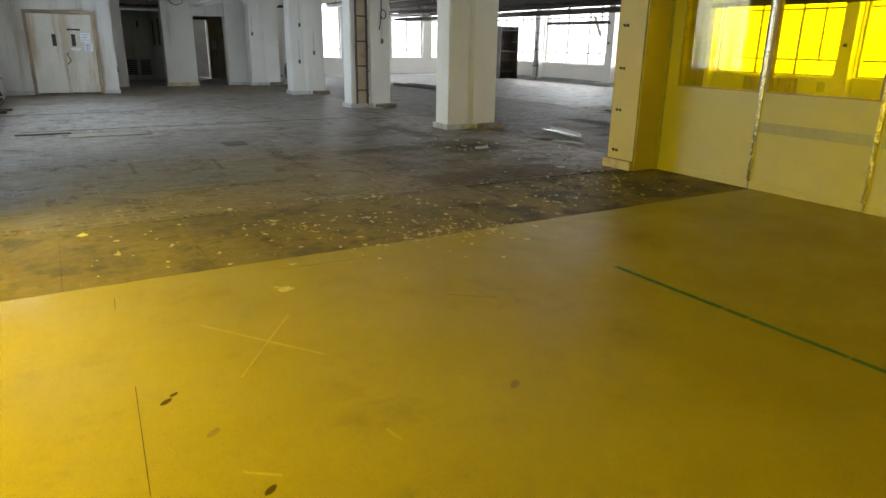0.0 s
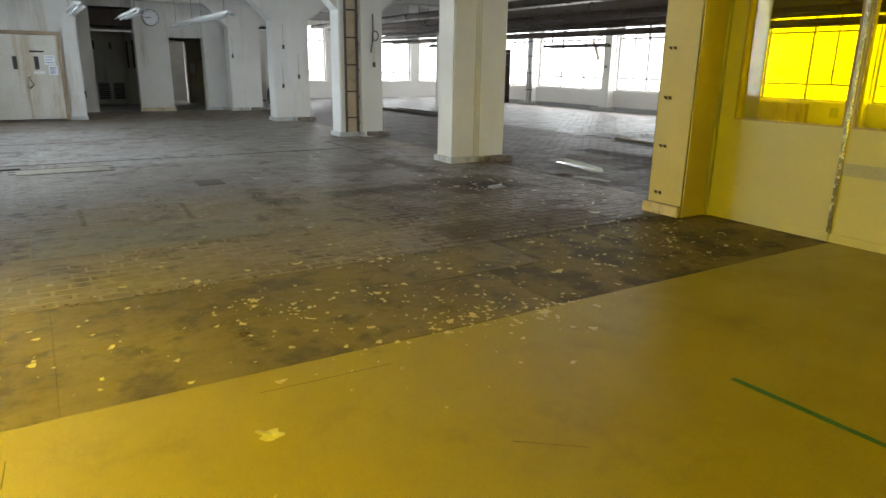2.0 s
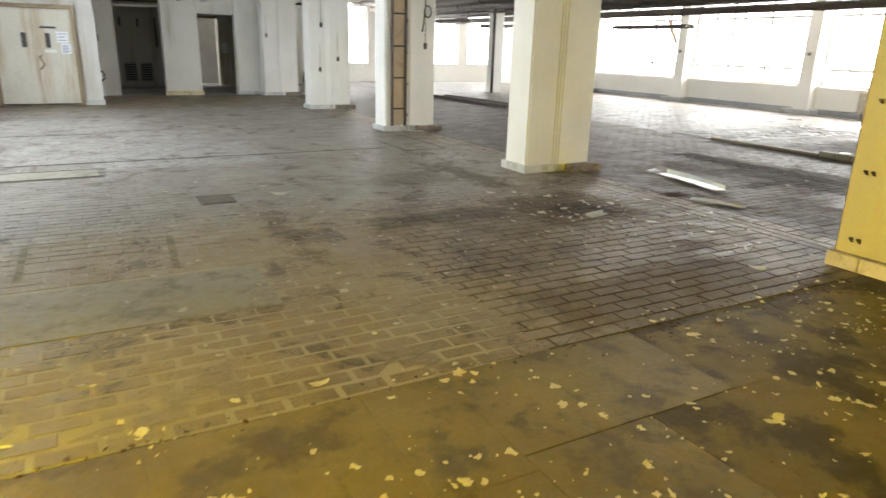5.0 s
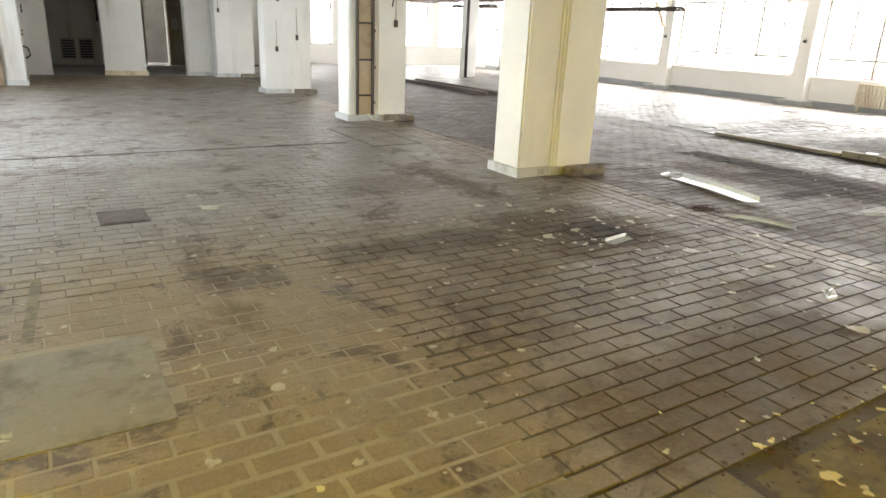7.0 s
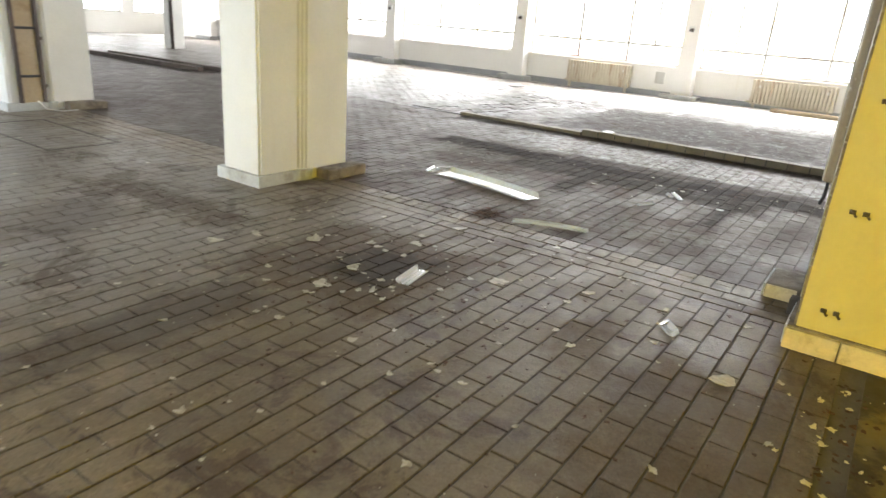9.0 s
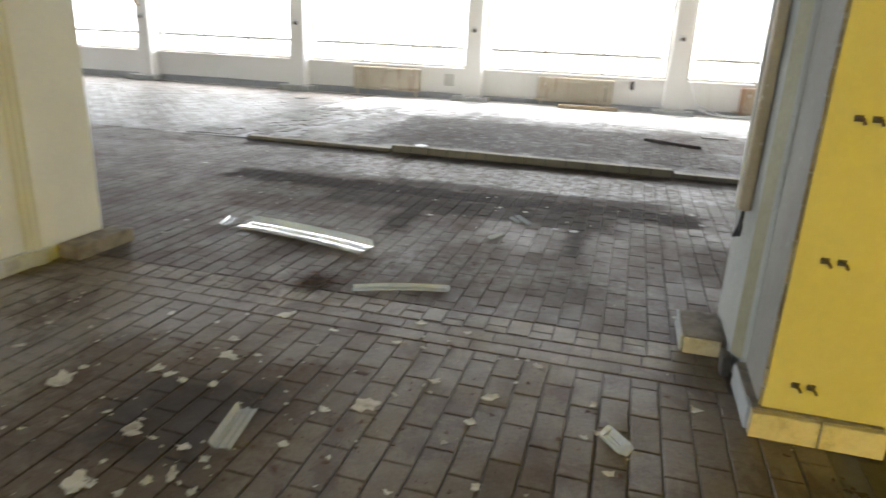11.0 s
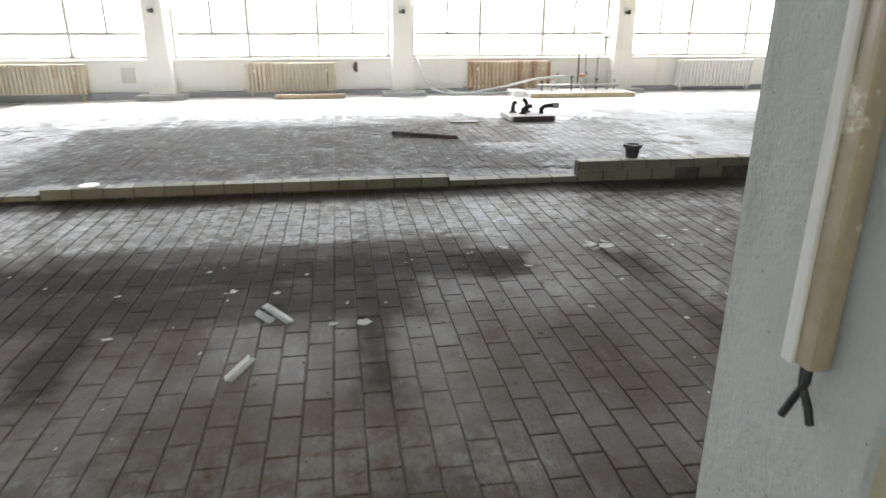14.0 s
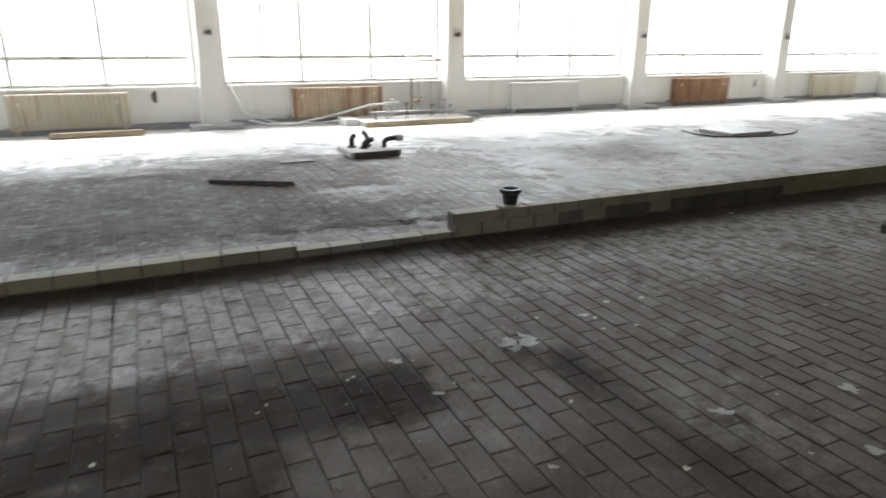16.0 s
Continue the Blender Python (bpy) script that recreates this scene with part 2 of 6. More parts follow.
def glass_material(name, tint, gloss=0.08, rough=0.03):
    m = bpy.data.materials.new(name)
    m.use_nodes = True
    t = m.node_tree
    t.nodes.remove(t.nodes["Principled BSDF"])
    tr, gl, mx = (t.nodes.new("ShaderNodeBsdf" + k) for k in ("Transparent", "Glossy", "Transparent"))
    t.nodes.remove(mx)
    mx = t.nodes.new("ShaderNodeMixShader")
    tr.inputs[0].default_value = (*tint, 1)
    gl.inputs["Roughness"].default_value = rough
    lw = t.nodes.new("ShaderNodeLayerWeight")
    lw.inputs[0].default_value = 0.5
    pw, ad = t.nodes.new("ShaderNodeMath"), t.nodes.new("ShaderNodeMath")
    pw.operation, ad.operation = "POWER", "MULTIPLY_ADD"
    pw.inputs[1].default_value = 5.0
    ad.inputs[1].default_value, ad.inputs[2].default_value = 0.9, gloss * 0.5
    t.links.new(lw.outputs["Facing"], pw.inputs[0])
    t.links.new(pw.outputs[0], ad.inputs[0])
    t.links.new(ad.outputs[0], mx.inputs[0])
    t.links.new(tr.outputs[0], mx.inputs[1])
    t.links.new(gl.outputs[0], mx.inputs[2])
    t.links.new(mx.outputs[0], t.nodes["Material Output"].inputs[0])
    return m


def flat_glow(name, color, strength):
    m = bpy.data.materials.new(name)
    m.use_nodes = True
    b = m.node_tree.nodes["Principled BSDF"]
    b.inputs["Base Color"].default_value = (*color, 1)
    b.inputs["Emission Color"].default_value = (*color, 1)
    b.inputs["Emission Strength"].default_value = strength
    return m


TILE = tile_material("brown_clay_floor_tile", ((0.165, 0.127, 0.080), (0.21, 0.165, 0.108), (0.135, 0.099, 0.063)), (0.31, 0.255, 0.185), 0.0, 0.5, TILE_ROUGH,
                     (((-1.0, 6.3, 9.0, 20.5), (0.275, 0.262, 0.255), 0.55), ((-1.0, 3.5, 6.0, 9.4), (0.38, 0.31, 0.195), 0.48), ((4.0, 6.8, 5.8, 9.0), (0.095, 0.071, 0.044), 0.5)))
TILEGREY = tile_material("grey_clay_floor_tile", ((0.099, 0.078, 0.063), (0.132, 0.106, 0.088), (0.079, 0.058, 0.045)), (0.19, 0.164, 0.145), 0.0, 0.4, 0.5)
TOPPING = tile_material("worn_sunlit_cement_topping", ((0.19, 0.182, 0.175), (0.25, 0.242, 0.235), (0.15, 0.14, 0.132)), (0.33, 0.325, 0.32), 1.0)
TILEDUST = tile_material("sunlit_cement_dusted_floor_tile", ((0.085, 0.071, 0.062), (0.13, 0.113, 0.102), (0.068, 0.054, 0.046)), (0.24, 0.226, 0.215), 1.0)
TILENORTH = tile_material("dusty_grey_floor_tile", ((0.12, 0.105, 0.095), (0.155, 0.138, 0.126), (0.10, 0.085, 0.076)), (0.26, 0.245, 0.235), 0.0, 0.5, 0.42)
LINO = lino_material()
MORTAR = surface("sandy_mortar_bed", (0.055, 0.045, 0.037), (0.15, 0.13, 0.11), 0.9, 0.9, 60, (0.04, 0.03, 0.025), bump=0.5)
WORN = surface("worn_pale_mortar", (0.33, 0.285, 0.20), (0.42, 0.37, 0.275), 0.85, 1.2, 70, (0.12, 0.1, 0.08), (0.5, 0.7), bump=0.4)
SLAB = surface("brown_stained_slab", (0.165, 0.125, 0.042), (0.25, 0.197, 0.075), 0.6, 1.1, 40, (0.075, 0.058, 0.036), (0.49, 0.62), 3.2, 0.3)
DARKSLAB = surface("oily_dark_slab", (0.14, 0.104, 0.034), (0.225, 0.17, 0.062), 0.72, 1.4, 40, (0.03, 0.024, 0.017), (0.46, 0.58), 2.6, 0.3)
SCREED = surface("grey_green_screed", (0.25, 0.232, 0.182), (0.31, 0.288, 0.23), 0.65, 1.0, 40, (0.12, 0.105, 0.08), (0.46, 0.68), 3.0, 0.2)
CONCRETE = surface("dusty_concrete", (0.47, 0.46, 0.44), (0.60, 0.59, 0.57), 0.62, 0.5, 35, (0.16, 0.145, 0.135), (0.44, 0.66), 0.7, 0.35)
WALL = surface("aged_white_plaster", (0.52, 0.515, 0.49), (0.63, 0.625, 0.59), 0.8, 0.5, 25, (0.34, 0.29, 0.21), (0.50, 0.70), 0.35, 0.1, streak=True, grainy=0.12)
# Lighter copy of WALL: the glare around the windows is put into its colour.
WALLEAST = surface("window_lit_cream_plaster", (0.82, 0.81, 0.77), (0.87, 0.86, 0.83), 0.8, 0.5, 25, (0.62, 0.55, 0.42), (0.58, 0.82), 0.35, 0.08, streak=True, grainy=0.08)
# Corner column: shade is put into the front pier's colour, the rear pier is lighter.
SHADEDGREY = chipped_plaster("shaded_grey_chipped_plaster", (0.225, 0.215, 0.19), (0.285, 0.275, 0.245))
PIERWHITE = chipped_plaster("lighter_green_white_chipped_plaster", (0.315, 0.322, 0.292), (0.375, 0.382, 0.35))
DIRTYMORTAR = surface("dirty_crumbling_mortar", (0.17, 0.142, 0.108), (0.27, 0.235, 0.185), 0.9, 5.0, 50, (0.09, 0.07, 0.055), (0.45, 0.65), 8.0, 0.7)
COLUMN = surface("chalky_column_plaster", (0.62, 0.615, 0.585), (0.71, 0.705, 0.67), 0.75, 0.7, 45, (0.47, 0.43, 0.36), (0.55, 0.8), 0.4, 0.15, streak=True, grainy=0.12)
YELLOW = surface("yellow_wall_paint", (0.44, 0.38, 0.145), (0.50, 0.435, 0.185), 0.55, 0.6, 30, (0.45, 0.36, 0.12), (0.54, 0.76), 0.6, 0.1, streak=True, grainy=0.12)
PANEL = surface("cream_partition_panel", (0.41, 0.39, 0.26), (0.46, 0.435, 0.30), 0.5, 0.5, 20, (0.42, 0.38, 0.25), (0.6, 0.85), 1.0, 0.02, grainy=0.05)
GREYTRIM = surface("grey_wall_rail", (0.30, 0.31, 0.33), (0.36, 0.37, 0.38), 0.5, 1.0, 30, bump=0.05)
PLINTH = surface("grey_painted_plinth", (0.42, 0.44, 0.44), (0.52, 0.53, 0.52), 0.6, 1.5, 30, (0.22, 0.2, 0.17), (0.5, 0.7), 3.0, 0.2)
BLOCK = surface("chipped_cream_tile", (0.50, 0.42, 0.26), (0.58, 0.50, 0.33), 0.5, 2.0, 30, (0.22, 0.18, 0.12), (0.5, 0.7), 6.0, 0.25)
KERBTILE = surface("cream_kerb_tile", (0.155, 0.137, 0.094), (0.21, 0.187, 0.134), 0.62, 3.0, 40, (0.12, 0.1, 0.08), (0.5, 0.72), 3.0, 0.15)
SOOT = surface("sooty_broken_mortar", (0.05, 0.045, 0.04), (0.12, 0.105, 0.09), 0.9, 3.0, 30, bump=0.5)
DOOR = surface("aged_white_door_paint", (0.54, 0.52, 0.45), (0.63, 0.61, 0.54), 0.5, 0.8, 25, (0.34, 0.23, 0.11), (0.44, 0.66), 0.5, 0.06, streak=True)
DOORFRAME = surface("rusty_beige_door_frame", (0.24, 0.18, 0.11), (0.34, 0.265, 0.17), 0.6, 1.5, 30, (0.22, 0.13, 0.07), (0.5, 0.7), 4.0, 0.15)
BLACK = surface("black_rubber", (0.012, 0.012, 0.013), (0.025, 0.025, 0.026), 0.5, 4, 60, bump=0.1)
IRON = surface("dark_oxidised_steel", (0.045, 0.035, 0.03), (0.09, 0.07, 0.06), 0.6, 2.0, 40, (0.14, 0.06, 0.03), (0.55, 0.75), 5.0, 0.2)
LAGGING = surface("dusty_brown_pipe_lagging", (0.09, 0.07, 0.06), (0.15, 0.12, 0.10), 0.75, 1.0, 25, (0.04, 0.03, 0.03), (0.5, 0.7), 2.0, 0.3)
TIN = surface("galvanised_sheet", (0.42, 0.42, 0.42), (0.55, 0.55, 0.55), 0.4, 2.0, 40, (0.2, 0.17, 0.14), (0.55, 0.75), 2.5, 0.05, metal=0.8)
CHROME = surface("scratched_aluminium", (0.62, 0.61, 0.58), (0.75, 0.74, 0.7), 0.22, 3.0, 60, (0.3, 0.26, 0.2), (0.55, 0.75), 8.0, 0.1, metal=1.0)
FRAME = surface("rusting_white_window_steel", (0.60, 0.58, 0.54), (0.70, 0.68, 0.63), 0.5, 2.0, 40, (0.24, 0.13, 0.08), (0.52, 0.7), 3.0, 0.15)
RAD = surface("cream_radiator_enamel", (0.60, 0.54, 0.42), (0.68, 0.62, 0.50), 0.45, 1.5, 40, (0.34, 0.17, 0.07), (0.52, 0.72), 1.5, 0.1, streak=True)
RADSTAIN = surface("rust_stained_radiator_enamel", (0.56, 0.44, 0.30), (0.66, 0.56, 0.42), 0.5, 1.5, 40, (0.26, 0.10, 0.04), (0.44, 0.62), 1.2, 0.15, streak=True)
RADRUST = surface("rusted_radiator_enamel", (0.34, 0.19, 0.10), (0.46, 0.29, 0.16), 0.6, 1.5, 40, (0.15, 0.06, 0.03), (0.45, 0.68), 1.5, 0.2, streak=True)
RADWHITE = surface("white_radiator_enamel", (0.72, 0.72, 0.70), (0.78, 0.78, 0.75), 0.4, 1.5, 40, bump=0.05)
CEIL = surface("grey_white_ceiling", (0.58, 0.57, 0.54), (0.66, 0.65, 0.62), 0.85, 0.5, 20, (0.36, 0.32, 0.27), (0.56, 0.8), 0.7, 0.15)
# Shade of the unlit recess and door gaps is put into this colour.
DARKROOM = surface("unlit_recess_dark", (0.16, 0.15, 0.14), (0.24, 0.23, 0.21), 0.8, 0.7, 20, bump=0.1)
PAPER = surface("white_paper", (0.75, 0.76, 0.78), (0.80, 0.81, 0.83), 0.8, 5.0, 80, bump=0.02)
PRINT = surface("printed_ink", (0.16, 0.2, 0.34), (0.22, 0.27, 0.42), 0.8, 5.0, 80, bump=0.0)
DULLFLAKE = surface("dirty_paint_flake", (0.44, 0.41, 0.33), (0.60, 0.56, 0.47), 0.8, 8.0, 60, (0.22, 0.19, 0.14), (0.45, 0.7), 10.0, 0.3)
# Flakes near the yellow room: its yellow light is put into the cream colour.
FLAKE = surface("yellow_lit_cream_flake", (0.70, 0.62, 0.33), (0.80, 0.73, 0.45), 0.7, 8.0, 60, (0.45, 0.40, 0.28), (0.5, 0.75), 12.0, 0.3)
PLASTERCHIP = surface("grey_white_plaster_chip", (0.42, 0.42, 0.41), (0.56, 0.56, 0.55), 0.8, 8.0, 60, (0.2, 0.19, 0.18), (0.5, 0.7), 12.0, 0.3)
PALEYELLOW = surface("cream_yellow_edge_paint", (0.30, 0.28, 0.18), (0.36, 0.335, 0.225), 0.6, 1.0, 40, bump=0.1)
FADED = surface("faded_tape_glue", (0.235, 0.20, 0.115), (0.27, 0.235, 0.135), 0.8, 3.0, 50, (0.12, 0.1, 0.08), (0.45, 0.6), 6.0, 0.1)
FLAKEY = surface("yellow_paint_flake", (0.80, 0.64, 0.16), (0.86, 0.74, 0.32), 0.6, 8.0, 60, bump=0.3)
TAPEG = surface("green_floor_tape", (0.02, 0.14, 0.09), (0.03, 0.18, 0.12), 0.5, 4.0, 60, (0.2, 0.2, 0.06), (0.6, 0.7), 14.0, 0.05)
TAPEY = surface("bright_yellow_tape", (0.50, 0.40, 0.05), (0.56, 0.45, 0.07), 0.45, 4.0, 60, bump=0.05)
WOOD = surface("raw_weathered_timber", (0.42, 0.33, 0.22), (0.52, 0.42, 0.30), 0.75, 2.0, 40, (0.25, 0.18, 0.11), (0.5, 0.7), 4.0, 0.2)
CONDUIT = surface("tan_plastic_trunking", (0.27, 0.215, 0.145), (0.34, 0.275, 0.19), 0.45, 1.0, 30, (0.66, 0.62, 0.52), (0.58, 0.66), 9.0, 0.08)
WHITEPL = surface("white_plastic", (0.70, 0.71, 0.70), (0.78, 0.79, 0.78), 0.35, 3.0, 40, bump=0.03)
RUSTDIRT = surface("rotten_brown_dirt", (0.05, 0.03, 0.02), (0.12, 0.06, 0.035), 0.95, 6.0, 60, bump=0.8)
ROOFING = surface("outside_render", (0.4, 0.4, 0.38), (0.5, 0.5, 0.47), 0.9, 0.5, 10, bump=0.2)
GLASS = glass_material("clear_window_glass", (0.97, 0.98, 0.98))
AMBER = glass_material("yellow_filter_glass", (1.0, 0.85, 0.01))
BLIND = glass_material("frosted_strip_glass", (0.82, 0.88, 0.93), rough=0.4)
ACRYLIC = surface("ribbed_clear_acrylic", (0.88, 0.91, 0.93), (0.93, 0.96, 0.97), 0.12, 6.0, 50, (0.5, 0.5, 0.48), (0.62, 0.8), 12.0, 0.05)
ACRYLIC.node_tree.nodes["Principled BSDF"].inputs["Transmission Weight"].default_value = 0.62

# ---- mesh helpers ----


def box(bm, x0, x1, y0, y1, z0, z1, bevel=0.0):
    r = bmesh.ops.create_cube(bm, size=1.0, matrix=Matrix.Translation(((x0 + x1) / 2, (y0 + y1) / 2, (z0 + z1) / 2)) @ Matrix.Diagonal((x1 - x0, y1 - y0, z1 - z0, 1)))
    if bevel:
        edges = list({e for v in r["verts"] for e in v.link_edges})
        bmesh.ops.bevel(bm, geom=edges, offset=bevel, segments=2, affect="EDGES", profile=0.6)
    return bm


def boxes(*specs, bevel=0.0):
    bm = bmesh.new()
    for s in specs:
        box(bm, *s, bevel=bevel)
    return bm


def tube(bm, points, radius, sides=10, caps=True):
    """A round bar or pipe along a polyline."""
    pts = [Vector(p) for p in points]
    rings = []
    side = None
    for i, p in enumerate(pts):
        d = (pts[min(i + 1, len(pts) - 1)] - pts[max(i - 1, 0)]).normalized()
        if side is None:
            side = d.orthogonal().normalized()
        side = (side - d * side.dot(d)).normalized()
        up = d.cross(side)
        rings.append([bm.verts.new(p + (side * math.cos(a) + up * math.sin(a)) * radius) for a in (2 * math.pi * k / sides for k in range(sides))])
    for a, b in zip(rings, rings[1:]):
        for k in range(sides):
            bm.faces.new((a[k], a[(k + 1) % sides], b[(k + 1) % sides], b[k])).smooth = True
    if caps:
        bm.faces.new(rings[0][::-1])
        bm.faces.new(rings[-1])
    return bm


def disc(bm, m, radius, depth, sides=24, top=None):
    bmesh.ops.create_cone(bm, cap_ends=True, segments=sides, radius1=radius, radius2=radius if top is None else top, depth=depth, matrix=m)
    return bm


def prism(bm, outline, z0, z1):
    lo = [bm.verts.new((x, y, z0)) for x, y in outline]
    hi = [bm.verts.new((x, y, z1)) for x, y in outline]
    n = len(outline)
    bm.faces.new(lo[::-1])
    bm.faces.new(hi)
    for k in range(n):
        bm.faces.new((lo[k], lo[(k + 1) % n], hi[(k + 1) % n], hi[k]))
    return bm


def mesh_of(name, bm, material):
    me = bpy.data.meshes.new(name)
    bmesh.ops.recalc_face_normals(bm, faces=bm.faces)
    bm.to_mesh(me)
    bm.free()
    me.materials.append(material)
    return me


def part(name, bm, material, parent=None, label=""):
    ob = new(name, mesh_of(name, bm, material) if isinstance(bm, bmesh.types.BMesh) else bm)
    if parent:
        ob.parent = parent
    return tagged(ob, label)


def thing(name, x, y, z, label, category, group="", kind=""):
    ob = new(name)
    ob.empty_display_size = 0.2
    ob.matrix_world = pose(x, y, z)
    return tagged(ob, label, category, group, kind)


def setting(name, bm, material, label, category):
    return tagged(part(name, bm, material), label, category, kind="structure")


def sheet(x0, x1, y0, y1, z0, z1, holes=(), axis="x"):
    """A wall with rectangular holes. axis x: the wall stands along y, holes as (y0, y1, z0, z1)."""
    bm = bmesh.new()
    a0, a1 = (y0, y1) if axis == "x" else (x0, x1)
    cuts = sorted({a0, a1, *[h[0] for h in holes], *[h[1] for h in holes]})
    for p, q in zip(cuts, cuts[1:]):
        mid, zs = (p + q) / 2, [z0]
        for h in sorted((h for h in holes if h[0] < mid < h[1]), key=lambda h: h[2]):
            zs += [h[2], h[3]]
        zs.append(z1)
        for lo, hi in zip(zs[::2], zs[1::2]):
            if hi - lo > 1e-4:
                box(bm, *((x0, x1, p, q) if axis == "x" else (p, q, y0, y1)), lo, hi)
    return bm

# ---- large structure ----
TOP = 3.75
SILL, HEAD = 0.75, 3.3
setting("ground", boxes((-400, 400, -400, 400, -0.6, -0.5)), ROOFING, "pale paved ground outside the factory building", "ground")


def fall(y):
    """Height of the window strip over the aisle: it runs out to nothing north of the kerb."""
    return 0.0455 * min(1.0, max(0.0, (13.0 - y) / 3.4))


def platform_bed():
    bm = bmesh.new()
    rows = [[bm.verts.new((x, y, z)) for x, z in ((11.622, -0.3), (11.622, fall(y) - (0.007 if y > 12.5 else 0.0)), (19.6, fall(y) - (0.007 if y > 12.5 else 0.0)), (19.6, -0.3))] for y in (-17.0, 9.6, 13.0, 31.8)]
    for a, b in zip(rows, rows[1:]):
        for k in range(4):
            bm.faces.new((a[k], a[(k + 1) % 4], b[(k + 1) % 4], b[k]))
    bm.faces.new(rows[0])
    bm.faces.new(rows[-1][::-1])
    return bm


floor_west = setting("floor_west", boxes((-1.4, 6.62, -6.0, 24.4, -0.3, -0.007)), MORTAR, "grey-brown brick-tiled floor of the west bay, dusty and stained", "floor")
floor_east = setting("floor_east", boxes((6.622, 11.62, -17.0, 31.8, -0.3, -0.007)), MORTAR, "grey clay-tiled floor of the aisle, dusty with dark grime lines", "floor")
floor_platform = setting("floor_platform", platform_bed(), TOPPING, "raised worn floor strip, tiles under cement dust, coloured paler toward the sunlit windows", "floor")
floor_recess = setting("floor_recess", boxes((1.0, 6.62, 24.402, 31.8, -0.3, -0.004)), CONCRETE, "dusty concrete floor inside the dark recess", "floor")
ceiling = setting("ceiling", boxes((-1.6, 19.8, -17.2, 32.0, TOP, TOP + 0.3), *[(-1.4, 19.4, 6.05 + BAY * k - 0.2, 6.05 + BAY * k + 0.2, TOP - 0.42, TOP - 0.001) for k in range(-5, 6)]), CEIL,
                  "grey-white plastered concrete ceiling with downstand beams", "ceiling")

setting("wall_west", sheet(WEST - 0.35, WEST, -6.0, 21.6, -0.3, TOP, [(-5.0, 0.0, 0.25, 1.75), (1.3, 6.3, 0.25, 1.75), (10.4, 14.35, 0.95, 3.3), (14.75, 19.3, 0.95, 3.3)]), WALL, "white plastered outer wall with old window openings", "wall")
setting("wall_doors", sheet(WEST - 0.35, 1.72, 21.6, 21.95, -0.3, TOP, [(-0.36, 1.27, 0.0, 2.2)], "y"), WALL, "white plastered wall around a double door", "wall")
setting("wall_doors_return", boxes((1.37, 1.718, 21.952, 25.0, -0.3, TOP)), WALL, "white plastered side wall of a recess", "wall")
setting("wall_behind_doors", boxes((-1.0, 1.36, 22.3, 22.4, -0.3, TOP)), DARKROOM, "wall behind the double door, coloured dark for shade", "wall")
setting("wall_recess_pier", boxes((1.72, 2.28, 24.7, 25.0, -0.004, TOP)), WALL, "narrow white plastered pier beside the recess", "wall")
setting("wall_clock_pier", boxes((3.47, 4.46, 24.5, 24.85, -0.004, TOP)), WALL, "white plastered pier carrying a wall clock", "wall")
setting("wall_lintel", boxes((4.462, 5.518, 24.6, 24.85, 2.30, TOP), (2.282, 3.468, 24.72, 24.98, 3.15, TOP)), WALL, "cream plastered lintels above the recess openings", "wall")
setting("wall_north_inner", boxes((5.52, 6.25, 24.5, 24.85, -0.004, TOP), (6.9, 8.3, 24.3, 24.65, -0.1, TOP)), WALL, "white plastered inner wall with a pipe niche", "wall")
setting("wall_recess_back", sheet(1.37, 8.0, 29.0, 29.2, -0.3, TOP, [(5.1, 5.78, 0.0, 2.3)], "y"), WALL, "dim white back wall of the recess", "wall")
setting("wall_recess_side", boxes((1.1, 1.368, 25.0, 29.2, -0.3, TOP), (8.0, 8.3, 24.652, 31.5, -0.3, TOP)), WALL, "white side walls of the recess", "wall")
setting("wall_recess_far", boxes((4.4, 6.6, 30.4, 30.5, -0.3, TOP)), DARKROOM, "wall beyond the recess door, coloured dark for shade", "wall")
setting("recess_soffit", boxes((1.722, 7.99, 25.0, 28.99, 3.2, 3.4)), DARKROOM, "soffit of the recess, coloured dark for shade", "ceiling")
setting("wall_south_west", boxes((WEST - 0.35, 6.6, -6.35, -6.002, -0.3, TOP)), PANEL, "cream wall closing the yellow-lit room", "wall")
setting("wall_south_east", boxes((6.6, 19.6, -17.35, -17.002, -0.3, TOP)), WALL, "white wall closing the hall", "wall")
setting("wall_east", sheet(EAST, EAST + 0.35, -17.0, 31.5, -0.3, TOP, [(yc - 2.05, yc + 2.05, SILL, HEAD) for yc in BAYS]), WALLEAST, "cream-white window wall with low parapets", "wall")
NBAYS = [9.4 + 2.3 * k for k in range(5)]
setting("wall_north", sheet(8.0, 19.6, NORTH, NORTH + 0.35, -0.3, TOP, [(xc - 0.9, xc + 0.9, SILL, HEAD) for xc in NBAYS], "y"), WALLEAST, "cream-white end wall with tall windows", "wall")


